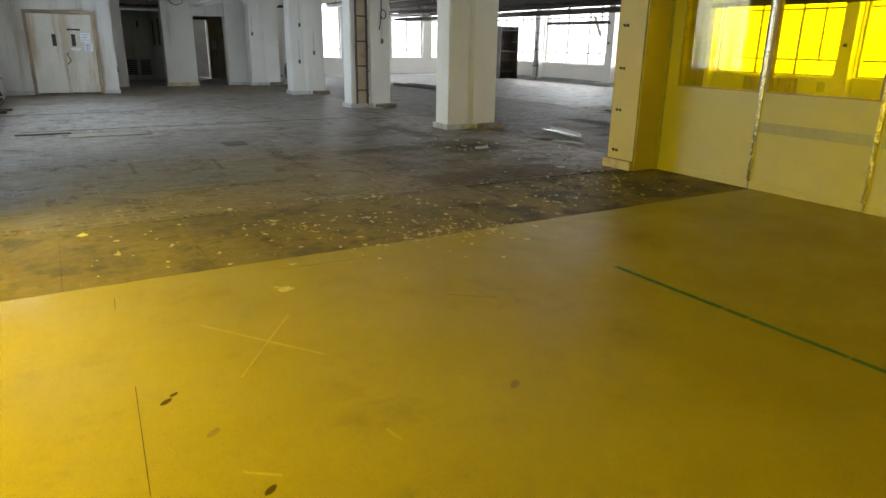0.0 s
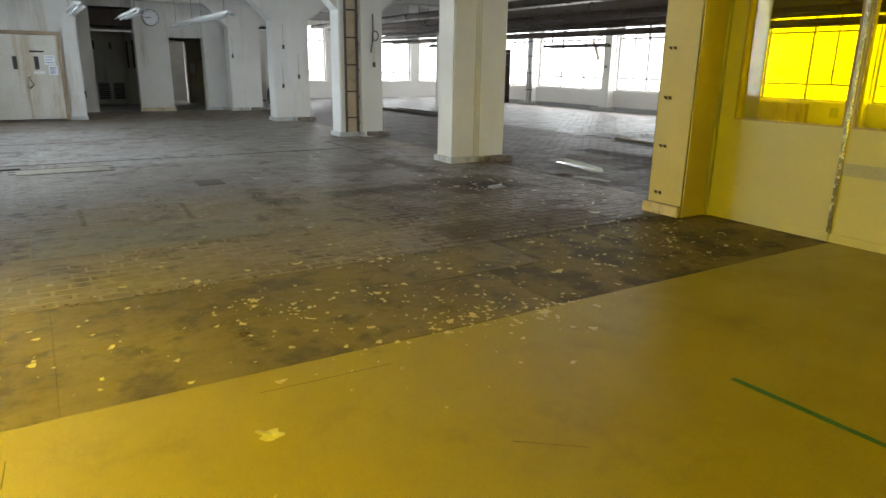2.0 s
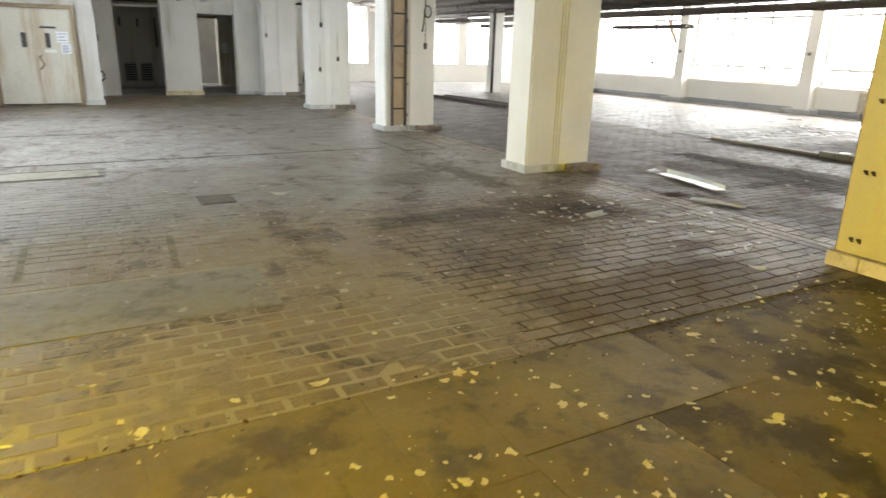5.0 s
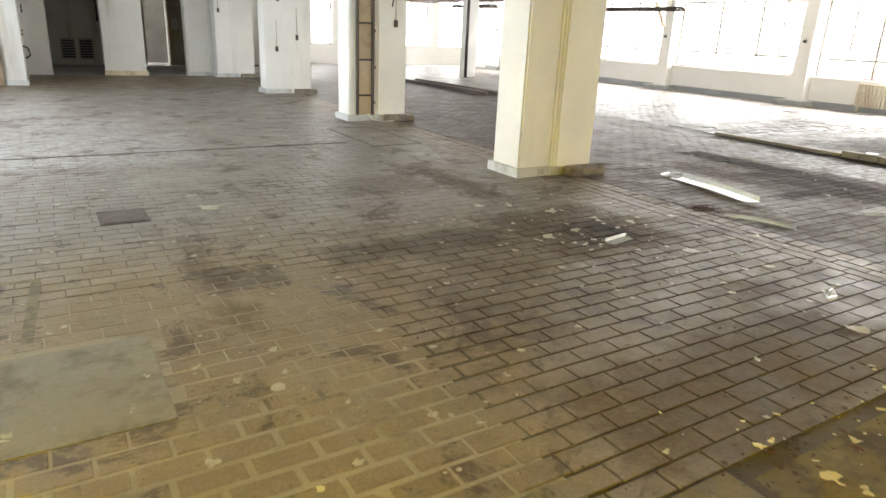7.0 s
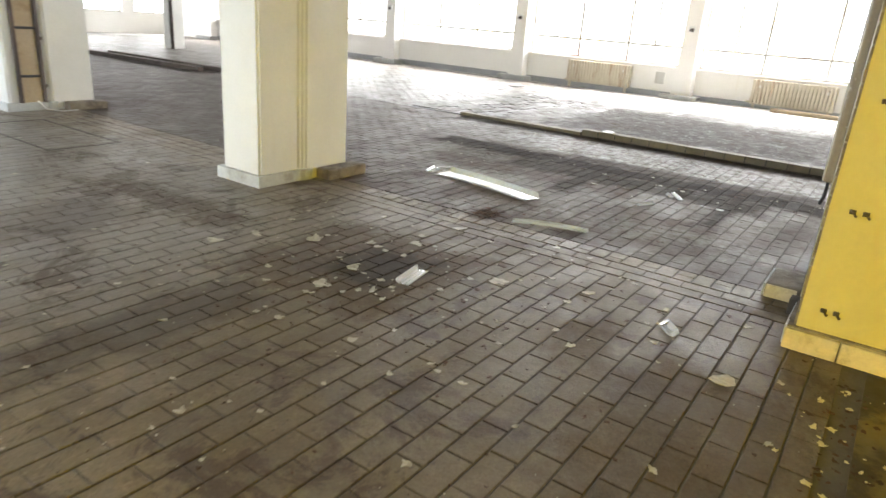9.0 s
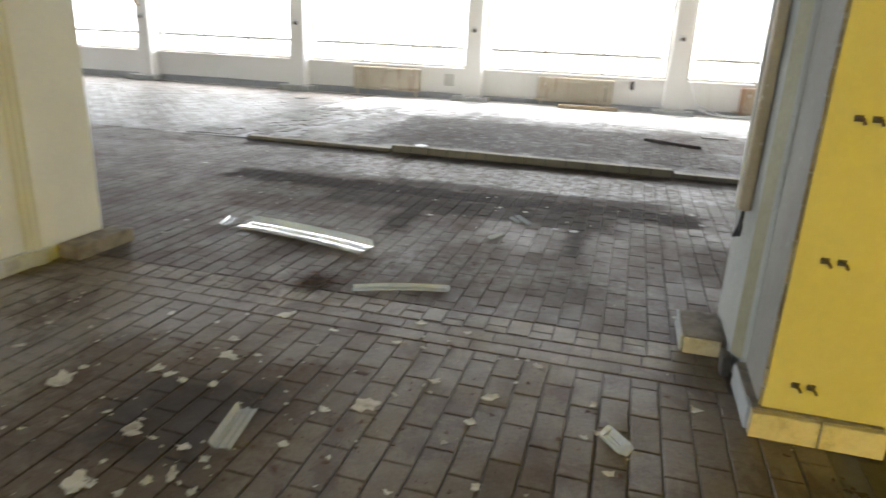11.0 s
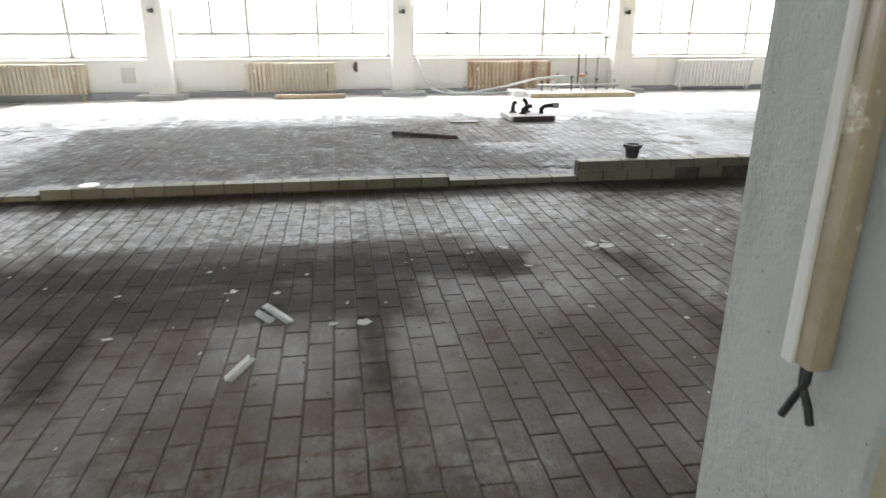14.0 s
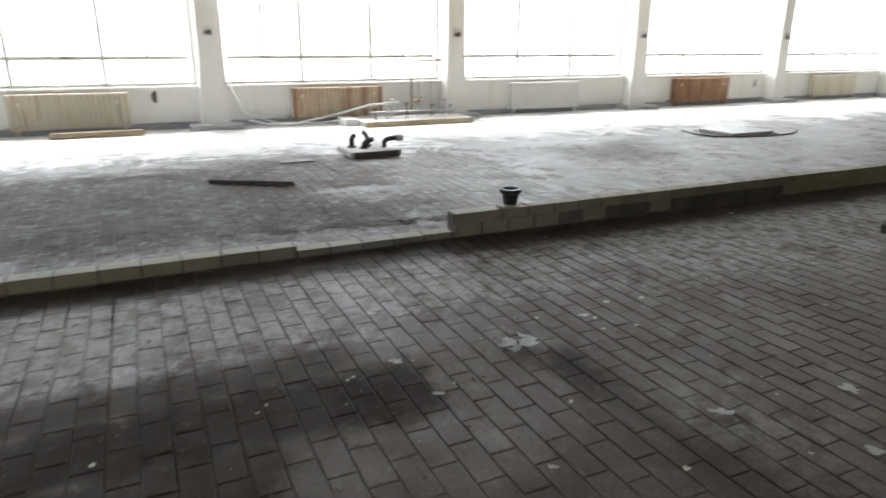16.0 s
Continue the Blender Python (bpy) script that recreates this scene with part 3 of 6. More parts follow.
def window(name, axis, at, a0, a1, z0, z1, mull, half, transoms, glass, frame_material, label, t=0.05):
    """A steel window: frame, mullions, transoms and one pane for each field. axis x: it stands along y."""
    w = thing(name, at if axis == "x" else (a0 + a1) / 2, (a0 + a1) / 2 if axis == "x" else at, z0, label, "window", kind="structure")
    ox, oy = w.location.x, w.location.y

    def bar(n, p0, p1, q0, q1, material, thick, parent=w):
        s = (-thick, thick, p0 - oy, p1 - oy) if axis == "x" else (p0 - ox, p1 - ox, -thick, thick)
        return part(n, boxes((*s, q0 - z0, q1 - z0)), material, parent)
    f = bmesh.new()
    for p0, p1, q0, q1 in ((a0, a0 + t, z0, z1), (a1 - t, a1, z0, z1), (a0 + t, a1 - t, z0, z0 + t), (a0 + t, a1 - t, z1 - t, z1)):
        s = (-0.04, 0.04, p0 - oy, p1 - oy) if axis == "x" else (p0 - ox, p1 - ox, -0.04, 0.04)
        box(f, *s, q0 - z0, q1 - z0)
    part("window_frame", f, frame_material, w)
    for m in mull:
        bar("mullion", m - 0.034, m + 0.034, z0 + t, z1 - t, frame_material, 0.032)
    for m in half:
        bar("mullion", m - 0.026, m + 0.026, transoms[0] + 0.02, z1 - t, frame_material, 0.022)
    ys = sorted([a0 + t, *mull, a1 - t])
    for tz in transoms:
        for p, q in zip(ys, ys[1:]):
            bar("transom", p + 0.036, q - 0.036, tz - 0.03, tz + 0.03, frame_material, 0.028)
    zs = [z0 + t, *transoms, z1 - t]
    for p, q in zip(ys, ys[1:]):
        for lo, hi in zip(zs, zs[1:]):
            pane = bar("pane", p + 0.01, q - 0.01, lo + 0.01, hi - 0.01, glass, 0.003)
            pane.visible_shadow = glass is AMBER
    return w


for i, yc in enumerate(BAYS):
    window("window_%d" % (i + 1), "x", EAST + 0.17, yc - 2.05, yc + 2.05, SILL, HEAD, [yc - 0.66, yc + 0.66], [yc - 1.33, yc + 1.33], [1.2, 2.62], GLASS, FRAME, "tall steel-framed window with rusting white glazing bars")
for i, xc in enumerate(NBAYS):
    window("window_%d" % (i + 21), "y", NORTH + 0.17, xc - 0.9, xc + 0.9, SILL, HEAD, [xc], [], [1.2, 2.62], GLASS, FRAME, "tall steel-framed window in the end wall")
for i, (p, q) in enumerate(((10.4, 14.35), (14.75, 19.3))):
    n = 8
    window("window_%d" % (i + 31), "x", WEST - 0.2, p, q, 0.95, 3.3, [p + (q - p) * k / n for k in range(1, n)], [], [2.75], BLIND, FRAME, "white window glazed with upright frosted strips")
    setting("window_sill", boxes((WEST - 0.16, WEST + 0.06, p - 0.04, q + 0.04, 0.915, 0.948), bevel=0.006), WALL, "white painted stone window sill", "sill")
for i, (p, q) in enumerate(((-5.0, 0.0), (1.3, 6.3))):
    window("window_%d" % (i + 41), "x", WEST - 0.2, p, q, 0.25, 1.75, [p + (q - p) * k / 3 for k in range(1, 3)], [], [1.0], AMBER, FRAME, "window covered with yellow filter film")
for yc in BAYS:
    setting("window_sill", boxes((EAST - 0.05, EAST + 0.12, yc - 2.03, yc + 2.03, SILL - 0.045, SILL - 0.002), bevel=0.008), WALLEAST, "cream window sill with chipped edge", "sill")
    setting("baseboard", boxes((EAST - 0.07, EAST - 0.002, yc - 2.0, yc + 2.0, -0.004, 0.15), bevel=0.006), GREYTRIM, "grey skirting duct along the window wall", "baseboard")
for k in range(-5, 6):
    yp = 6.05 + BAY * k
    p = setting("pilaster", boxes((19.0, EAST - 0.001, yp - 0.185, yp + 0.185, -0.01, TOP), bevel=0.012), WALLEAST, "white plastered pilaster between windows on a grey foot", "pilaster")
    bm = boxes((18.965, EAST - 0.003, yp - 0.228, yp + 0.228, 0.1, 1.2))
    for v in bm.verts:
        if v.co.z > 1:
            v.co.y = yp + (v.co.y - yp) * 0.815
            v.co.x = max(v.co.x, 18.998)
    part("pilaster_skirt", bm, WALLEAST, p, "plaster thickening towards the foot")
    part("foot", boxes((18.75, EAST - 0.002, yp - 0.43, yp + 0.43, -0.004, 0.13), bevel=0.012), PLINTH, p)
    part("socket_plate", boxes((18.965, 18.998, yp - 0.07, yp + 0.07, 1.56, 1.70), bevel=0.006), WHITEPL, p)
    part("socket", boxes((18.93, 18.964, yp - 0.05, yp + 0.01, 1.57, 1.65), (18.94, 18.964, yp + 0.02, yp + 0.055, 1.58, 1.63), bevel=0.008), IRON, p)

# partition of the yellow room
PX = 6.64
part_y = [(4.50, 5.80), (3.25, 4.47), (1.97, 3.19), (0.69, 1.91), (-0.59, 0.63), (-1.87, -0.65), (-3.15, -1.93), (-4.43, -3.21), (-6.0, -4.49)]
partition = setting("partition_wall", sheet(PX, PX + 0.1, -6.0, 5.80, 0.0, TOP, [(p + 0.03, q - 0.17 if q > 5 else q - 0.015, 1.05, 2.35) for p, q in part_y[:-1]]), PANEL, "cream panel partition with large yellow filter panes", "wall")
for i, (p, q) in enumerate(part_y[:-1]):
    q2 = q - 0.17 if q > 5 else q - 0.015
    bead = bmesh.new()
    for s in ((p + 0.03, p + 0.048, 1.05, 2.35), (q2 - 0.018, q2, 1.05, 2.35), (p + 0.048, q2 - 0.018, 1.05, 1.066), (p + 0.048, q2 - 0.018, 2.334, 2.35)):
        box(bead, PX - 0.006, PX + 0.02, *s)
    part("glazing_bead", bead, DOORFRAME, partition)
    part("pane", boxes((PX + 0.003, PX + 0.009, p + 0.049, q2 - 0.019, 1.067, 2.333)), AMBER, partition, "yellow filter glass pane")
    part("joint_cover", boxes((PX - 0.014, PX - 0.002, p - 0.026, p + 0.016, 0.08, TOP), (PX - 0.022, PX - 0.014, p - 0.014, p + 0.0, 0.08, TOP)), CHROME, partition, "bright scratched metal joint strip")
    part("skirting", boxes((PX - 0.018, PX - 0.002, p - 0.01, q + 0.01, 0.004, 0.085), bevel=0.003), PANEL, partition)
    if i:
        part("wall_rail", boxes((PX - 0.012, PX - 0.002, p + 0.002, q, 0.63, 0.745)), GREYTRIM, partition, "grey protective rail")
setting("wall_hall_side", boxes((PX + 0.102, PX + 0.2, -17.0, -6.0, -0.1, TOP)), WALL, "white wall along the hall", "wall")


def column_outline(yc):
    """West pier and a slightly wider east pier, joined by splayed corners."""
    half = [(6.2, 0.24), (6.63, 0.24), (6.68, 0.272), (7.21, 0.272)]
    return [(x, yc - h) for x, h in half] + [(x, yc + h) for x, h in half[::-1]]


def column(yc, name="column", label="tall white plastered concrete column on a grey plinth", haunch=True):
    bm = prism(bmesh.new(), column_outline(yc), 0.0, TOP - 0.42)
    bmesh.ops.bevel(bm, geom=[e for e in bm.edges if abs(e.verts[0].co.z - e.verts[1].co.z) > 1], offset=0.02, segments=2, affect="EDGES")
    if haunch:
        for s in (0, 1):
            x0, x1 = (6.202, 5.5) if s == 0 else (7.208, 8.1)
            v = [bm.verts.new((x, yc + d, z)) for d in (-0.2, 0.2) for x, z in ((x0, 2.65), (x0, TOP - 0.42), (x1, TOP - 0.42))]
            for f in ((0, 1, 2), (5, 4, 3), (0, 2, 5, 3), (1, 4, 5, 2), (0, 3, 4, 1)):
                bm.faces.new([v[i] for i in f])
    c = setting(name, bm, COLUMN, label, "column")
    return c


cols = {k: column(6.05 + BAY * k, label=l) for k, l in ((1, "tall white plastered concrete column on a chipped grey plinth"), (2, "tall white column with a steel cable ladder let into it"),
                                                        (3, "white plastered column with beam haunches on a grey plinth"), (4, "white plastered column beside the pipe niche"))}
for k, c in cols.items():
    yc = 6.05 + BAY * k
    part("plinth", prism(bmesh.new(), [(6.16, yc - 0.275), (6.62, yc - 0.275), (6.66, yc - 0.295), (6.74, yc - 0.295), (6.74, yc + 0.295), (6.16, yc + 0.275)], 0.0, 0.10), PLINTH, c, "grey painted plinth")
    for s in (-1, 1):
        part("plinth_block", boxes((6.80, 7.29, *sorted((yc + s * 0.28, yc + s * 0.45)), 0.0, 0.10), bevel=0.02), DIRTYMORTAR, c, "broken mortar plinth block")
# the corner column, painted yellow towards the yellow room
yd = 6.05
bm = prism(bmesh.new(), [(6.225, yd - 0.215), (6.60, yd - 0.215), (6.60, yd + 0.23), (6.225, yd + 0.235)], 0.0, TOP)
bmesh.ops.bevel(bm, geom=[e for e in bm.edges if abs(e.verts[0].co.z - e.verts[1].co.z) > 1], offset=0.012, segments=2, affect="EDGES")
cd = setting("column", bm, SHADEDGREY, "white column with yellow-painted face, hooks and chipped base tiles", "column")
part("yellow_face", boxes((6.212, 6.223, yd - 0.21, yd + 0.225, 0.115, TOP), (6.226, 6.598, yd - 0.23, yd - 0.2165, 0.004, TOP)), YELLOW, cd, "yellow-painted plaster")
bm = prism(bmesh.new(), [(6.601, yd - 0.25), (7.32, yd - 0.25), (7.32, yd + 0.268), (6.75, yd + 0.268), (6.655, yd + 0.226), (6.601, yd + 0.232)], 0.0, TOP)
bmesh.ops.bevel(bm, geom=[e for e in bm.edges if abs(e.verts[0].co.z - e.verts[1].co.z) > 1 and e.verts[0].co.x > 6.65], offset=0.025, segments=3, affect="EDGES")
part("rear_pier", bm, PIERWHITE, cd, "greenish-white chipped plaster, lighter copy of the shaded front pier")
bm = bmesh.new()
r_ = random.Random(5)
z = 0.125
while z < TOP - 0.1:
    h = r_.uniform(0.03, 0.09)
    box(bm, 6.2185, 6.2265 + r_.uniform(0.004, 0.016), yd + 0.226, yd + 0.2365 + r_.uniform(0.0, 0.002), z, z + h)
    z += h * r_.uniform(1.0, 1.25)
part("worn_edge", bm, DIRTYMORTAR, cd, "brown mortar bared along the worn edge")
for y0, y1 in ((yd - 0.21, yd + 0.015), (yd + 0.02, yd + 0.265)):
    part("base_tile", boxes((6.165, 6.2115, y0, y1, 0.004, 0.112), bevel=0.006), BLOCK, cd, "chipped cream base tile")
for x0, x1 in ((6.222, 6.40), (6.405, 6.60)):
    part("base_tile", boxes((x0, x1, yd + 0.238, yd + 0.275, 0.004, 0.11), bevel=0.006), PLINTH, cd)
part("painted_splay", prism(bmesh.new(), [(6.657, yd + 0.229), (6.749, yd + 0.2695), (6.747, yd + 0.2725), (6.655, yd + 0.232)], 0.1, TOP), PALEYELLOW, cd, "cream-yellow painted corner")
part("mortar_lip", boxes((6.19, 6.3, yd - 0.2, yd + 0.262, 0.112, 0.122), (6.3, 6.6, yd + 0.202, yd + 0.268, 0.11, 0.12), bevel=0.004), DIRTYMORTAR, cd, "crumbling mortar on the base")
part("plinth_block", boxes((6.87, 7.24, yd + 0.275, yd + 0.475, 0.0, 0.09), bevel=0.016), DIRTYMORTAR, cd, "mortar block")
part("block_tile", boxes((6.852, 6.869, yd + 0.30, yd + 0.47, 0.004, 0.085), bevel=0.005), BLOCK, cd, "cream tile on the block end")
part("block_tile", boxes((6.875, 7.05, yd + 0.4755, yd + 0.487, 0.004, 0.082), (7.055, 7.23, yd + 0.4755, yd + 0.487, 0.004, 0.082), bevel=0.004), PLINTH, cd)
part("foot_mortar", boxes((6.66, 6.75, yd + 0.272, yd + 0.315, 0.0, 0.1), (6.76, 6.865, yd + 0.272, yd + 0.30, 0.0, 0.06), bevel=0.012), SOOT, cd)
for z in (0.235, 0.742, 1.25, 1.755):
    for d in (0.07, 0.125):
        bm = bmesh.new()
        tube(bm, [(6.212, yd + d + 0.012, z + 0.004), (6.186, yd + d + 0.008, z + 0.006), (6.18, yd + d - 0.004, z + 0.002), (6.186, yd + d - 0.014, z - 0.014), (6.205, yd + d - 0.016, z - 0.016)], 0.0055, 8)
        box(bm, 6.206, 6.2118, yd + d - 0.012, yd + d + 0.016, z - 0.01, z + 0.012)
        part("hook", bm, IRON, cd, "rusty iron pipe hook")

# plain glowing sky seen through the windows
SKYGLOW = flat_glow("overcast_sky_glow", (0.93, 0.97, 1.0), SKY_GLOW)
for i, spec in enumerate(((EAST + 8.0, EAST + 8.1, -90, 90, -0.49, 7), (WEST - 8.1, WEST - 8.0, -60, 80, -0.49, 12), (-60, EAST + 60, NORTH + 8.0, NORTH + 8.1, -0.49, 7))):
    setting("backdrop", boxes(spec), SKYGLOW, "plain white overcast sky outside the windows", "sky")

# ---- doors, fittings and things ----
door = thing("double_door", 0.45, 21.64, 0.0, "closed white steel double door with rust streaks and narrow windows", "door", kind="structure")
bm = bmesh.new()
for s in ((-0.86, -0.78, -0.09, 0.03, 0.0, 2.24), (0.78, 0.86, -0.09, 0.03, 0.0, 2.24), (-0.78, 0.78, -0.09, 0.03, 2.15, 2.24)):
    box(bm, *s, bevel=0.008)
part("door_frame", bm, DOORFRAME, door, "rust-stained beige steel frame")
for s, x0, x1 in ((0, -0.775, 0.0), (1, 0.005, 0.775)):
    leaf = part("door_leaf", boxes((x0, x1, -0.035, 0.02, 0.012, 2.145), bevel=0.006), DOOR, door)
    xm = -0.2 if s == 0 else 0.27
    part("vision_panel", boxes((xm - 0.05, xm + 0.05, -0.04, -0.0355, 1.30, 1.62)), BLACK, leaf, "narrow dark wired-glass window")
    fr = bmesh.new()
    for q in ((xm - 0.07, xm - 0.051, 1.28, 1.64), (xm + 0.051, xm + 0.07, 1.28, 1.64), (xm - 0.051, xm + 0.051, 1.28, 1.299), (xm - 0.051, xm + 0.051, 1.621, 1.64)):
        box(fr, q[0], q[1], -0.047, -0.0355, q[2], q[3])
    part("vision_frame", fr, DOOR, leaf)
    part("kick_edge", boxes((x0 + 0.005, x1 - 0.005, -0.039, -0.0355, 0.015, 0.05)), IRON, leaf)
    if s:
        part("sign_plate", boxes((0.14, 0.46, -0.042, -0.0355, 1.72, 1.765)), BLACK, leaf, "small dark sign plate")
        part("label_plate", boxes((0.18, 0.42, -0.041, -0.0355, 1.19, 1.26)), WHITEPL, leaf)
        bm = tube(bmesh.new(), [(0.1, -0.036, 1.12), (0.06, -0.085, 1.10), (0.1, -0.1, 1.0), (0.14, -0.095, 0.93), (0.08, -0.085, 0.86), (0.05, -0.036, 0.83)], 0.018, 8)
        part("pull_handle", bm, DOORFRAME, leaf, "worn curved pull handle")
door.matrix_world = pose(0.455, 21.60, 0.0)
for n, x0, x1, z0, z1 in (("notice", 0.90, 1.14, 1.42, 1.66), ("notice", 0.97, 1.17, 1.17, 1.40)):
    nt = tagged(part(n, boxes((x0, x1, 21.556, 21.5585, z0, z1)), PAPER), "white printed paper notice taped on the door leaf", "notice", "notices on the door")
    for k in range(3 if z0 > 1.4 else 6):
        zz = z1 - 0.05 - k * (0.07 if z0 > 1.4 else 0.03)
        part("text_bar", boxes((x0 + 0.03, x1 - 0.03 - 0.04 * (k % 2), 21.5545, 21.5558, zz - 0.008, zz + 0.008)), PRINT, nt)

setting("baseboard", boxes((WEST + 0.002, -0.41, 21.575, 21.598, 0.0, 0.12), bevel=0.004), PLINTH, "grey tiled skirting beside the door", "baseboard")
setting("baseboard", boxes((1.32, 1.74, 21.56, 21.598, 0.0, 0.11), (1.7205, 1.745, 21.6, 24.69, 0.0, 0.11), bevel=0.004), PLINTH, "grey tiled skirting on the wall corner", "baseboard")
setting("baseboard", boxes((3.44, 4.49, 24.455, 24.498, 0.0, 0.12), bevel=0.004), BLOCK, "cream tiled skirting on the clock pier", "baseboard")
setting("baseboard", boxes((WEST + 0.002, WEST + 0.03, 6.4, 21.57, 0.0, 0.12), bevel=0.004), PLINTH, "grey skirting along the outer wall", "baseboard")
setting("baseboard", boxes((6.95, 8.2, 24.26, 24.298, 0.0, 0.11), (5.50, 6.24, 24.46, 24.498, 0.0, 0.1), bevel=0.004), PLINTH, "grey tiled skirting below the pipe niche", "baseboard")

# clock
clock = thing("wall_clock", 3.98, 24.5, 2.86, "round white wall clock with a dark rim", "clock")
part("rim", disc(disc(bmesh.new(), pose(0, -0.03, 0, 90, 0, 0), 0.25, 0.055, 40), pose(0, -0.006, 0, 90, 0, 0), 0.2, 0.01, 20), IRON, clock, "dark metal rim")
part("dial", disc(bmesh.new(), pose(0, -0.061, 0, 90, 0, 0), 0.228, 0.008, 40), PAPER, clock, "pale dial")
for k in range(12):
    a = math.pi * k / 6
    m = pose(math.sin(a) * 0.195, -0.067, math.cos(a) * 0.195, 0, math.degrees(a), 0)
    bm = box(bmesh.new(), -0.008, 0.008, -0.001, 0.001, -0.02, 0.02)
    bmesh.ops.transform(bm, matrix=m, verts=bm.verts)
    part("hour_mark", bm, BLACK, clock)
for nm, deg, ln in (("hour_pointer", -95, 0.12), ("minute_pointer", -88, 0.18)):
    bm = box(bmesh.new(), -0.008, 0.008, -0.001, 0.001, -0.03, ln)
    bmesh.ops.transform(bm, matrix=pose(0, -0.071, 0, 0, deg, 0), verts=bm.verts)
    part(nm, bm, BLACK, clock)


def batten_lamp(x, y, z, length, top):
    lamp = thing("batten_lamp", x, y, z, "long white fluorescent batten hung on thin rods, unlit", "ceiling lamp", "unlit batten lamps")
    part("housing", boxes((-0.05, 0.05, -length / 2, length / 2, 0.0, 0.06), bevel=0.008), WHITEPL, lamp)
    part("tube", tube(bmesh.new(), [(0, -length / 2 + 0.05, -0.03), (0, length / 2 - 0.05, -0.03)], 0.017, 10), PAPER, lamp, "unlit fluorescent tube")
    for s in (-1, 1):
        part("tube_holder", boxes((-0.018, 0.018, s * (length / 2 - 0.04) - 0.015, s * (length / 2 - 0.04) + 0.015, -0.05, 0.0)), WHITEPL, lamp)
    v = [(-0.05, 0.03), (-0.13, -0.03), (-0.125, -0.035), (-0.05, 0.022)]
    for s in (-1, 1):
        bm = bmesh.new()
        lo = [bm.verts.new((s * a, -length / 2, b)) for a, b in v]
        hi = [bm.verts.new((s * a, length / 2, b)) for a, b in v]
        for k in range(4):
            bm.faces.new((lo[k], lo[(k + 1) % 4], hi[(k + 1) % 4], hi[k]))
        bm.faces.new(lo)
        bm.faces.new(hi[::-1])
        part("reflector", bm, WHITEPL, lamp)
    for s in (-0.35, 0.35):
        part("rod", tube(bmesh.new(), [(0, s * length, 0.06), (0, s * length, top - z)], 0.005, 6), IRON, lamp)
    return lamp


batten_lamp(1.42, 17.2, 2.52, 3.1, TOP)
batten_lamp(2.62, 18.6, 2.56, 3.1, TOP)
batten_lamp(4.2, 17.4, 2.52, 3.1, TOP)
batten_lamp(4.26, 20.9, 2.54, 3.1, TOP)

# west wall: panel radiator, pipes, cables
rad = thing("panel_radiator", WEST + 0.1, 14.1, 0.13, "flat white panel radiator under the window", "radiator")
part("front_panel", boxes((0.02, 0.06, -1.4, 1.35, 0.0, 0.58), bevel=0.015), RADWHITE, rad)
part("rear_panel", boxes((-0.06, -0.02, -1.4, 1.35, 0.0, 0.58), bevel=0.015), RADWHITE, rad)
for y in (-1.0, 1.0):
    part("bracket", boxes((-0.098, -0.061, y - 0.02, y + 0.02, 0.05, 0.5)), IRON, rad)
part("radiator_valve", tube(bmesh.new(), [(0.0, 1.36, 0.52), (0.0, 1.48, 0.52), (0.0, 1.5, 0.5), (0.0, 1.5, -0.1)], 0.014, 8), DOORFRAME, rad)
taps = thing("pipe_stubs", WEST + 0.02, 16.9, 0.0, "cluster of cut pipe stubs with black valves on the wall", "pipes")
for i, (dy, z1) in enumerate(((-0.6, 0.55), (-0.25, 0.45), (0.1, 0.5), (0.4, 0.42), (0.75, 0.36))):
    st = part("pipe", tube(bmesh.new(), [(0.05, dy, 0.02), (0.05, dy, z1), (0.1, dy, z1 + 0.03)], 0.018, 8), WHITEPL if i % 2 else DOORFRAME, taps)
    for z in (0.2, z1 - 0.06):
        part("valve", disc(bmesh.new(), pose(0.1, dy, z, 0, 90, 0), 0.035, 0.06, 10), BLACK, st, "black valve wheel")
tagged(part("rubble_lump", boxes((WEST + 0.04, WEST + 0.24, 16.4, 16.7, 0.0, 0.06), bevel=0.02), SOOT), "dark lump of rubble below the cut pipes", "rubble")
tagged(part("rubble_lump", boxes((WEST + 0.07, WEST + 0.32, 17.0, 17.2, 0.0, 0.04), bevel=0.015), SOOT), "dark lump of rubble below the cut pipes", "rubble")
cable = tagged(part("wall_cable", tube(bmesh.new(), [(WEST + 0.012, 20.4, 3.1), (WEST + 0.02, 20.6, 2.7), (WEST + 0.03, 20.75, 2.3), (WEST + 0.05, 20.9, 1.95)], 0.02, 8), BLACK), "loose black cable dangling down the white wall", "cable")
for y, z in ((20.2, 2.9), (20.5, 2.1), (20.6, 1.35), (20.3, 0.9), (20.9, 1.55), (20.0, 0.55), (19.9, 1.9)):
    tagged(part("wall_hook", tube(bmesh.new(), [(WEST - 0.002, y, z), (WEST + 0.06, y, z), (WEST + 0.075, y, z - 0.03)], 0.012, 6), IRON), "small rusty iron hook stuck in the plaster", "hook", "hooks on the plaster wall")
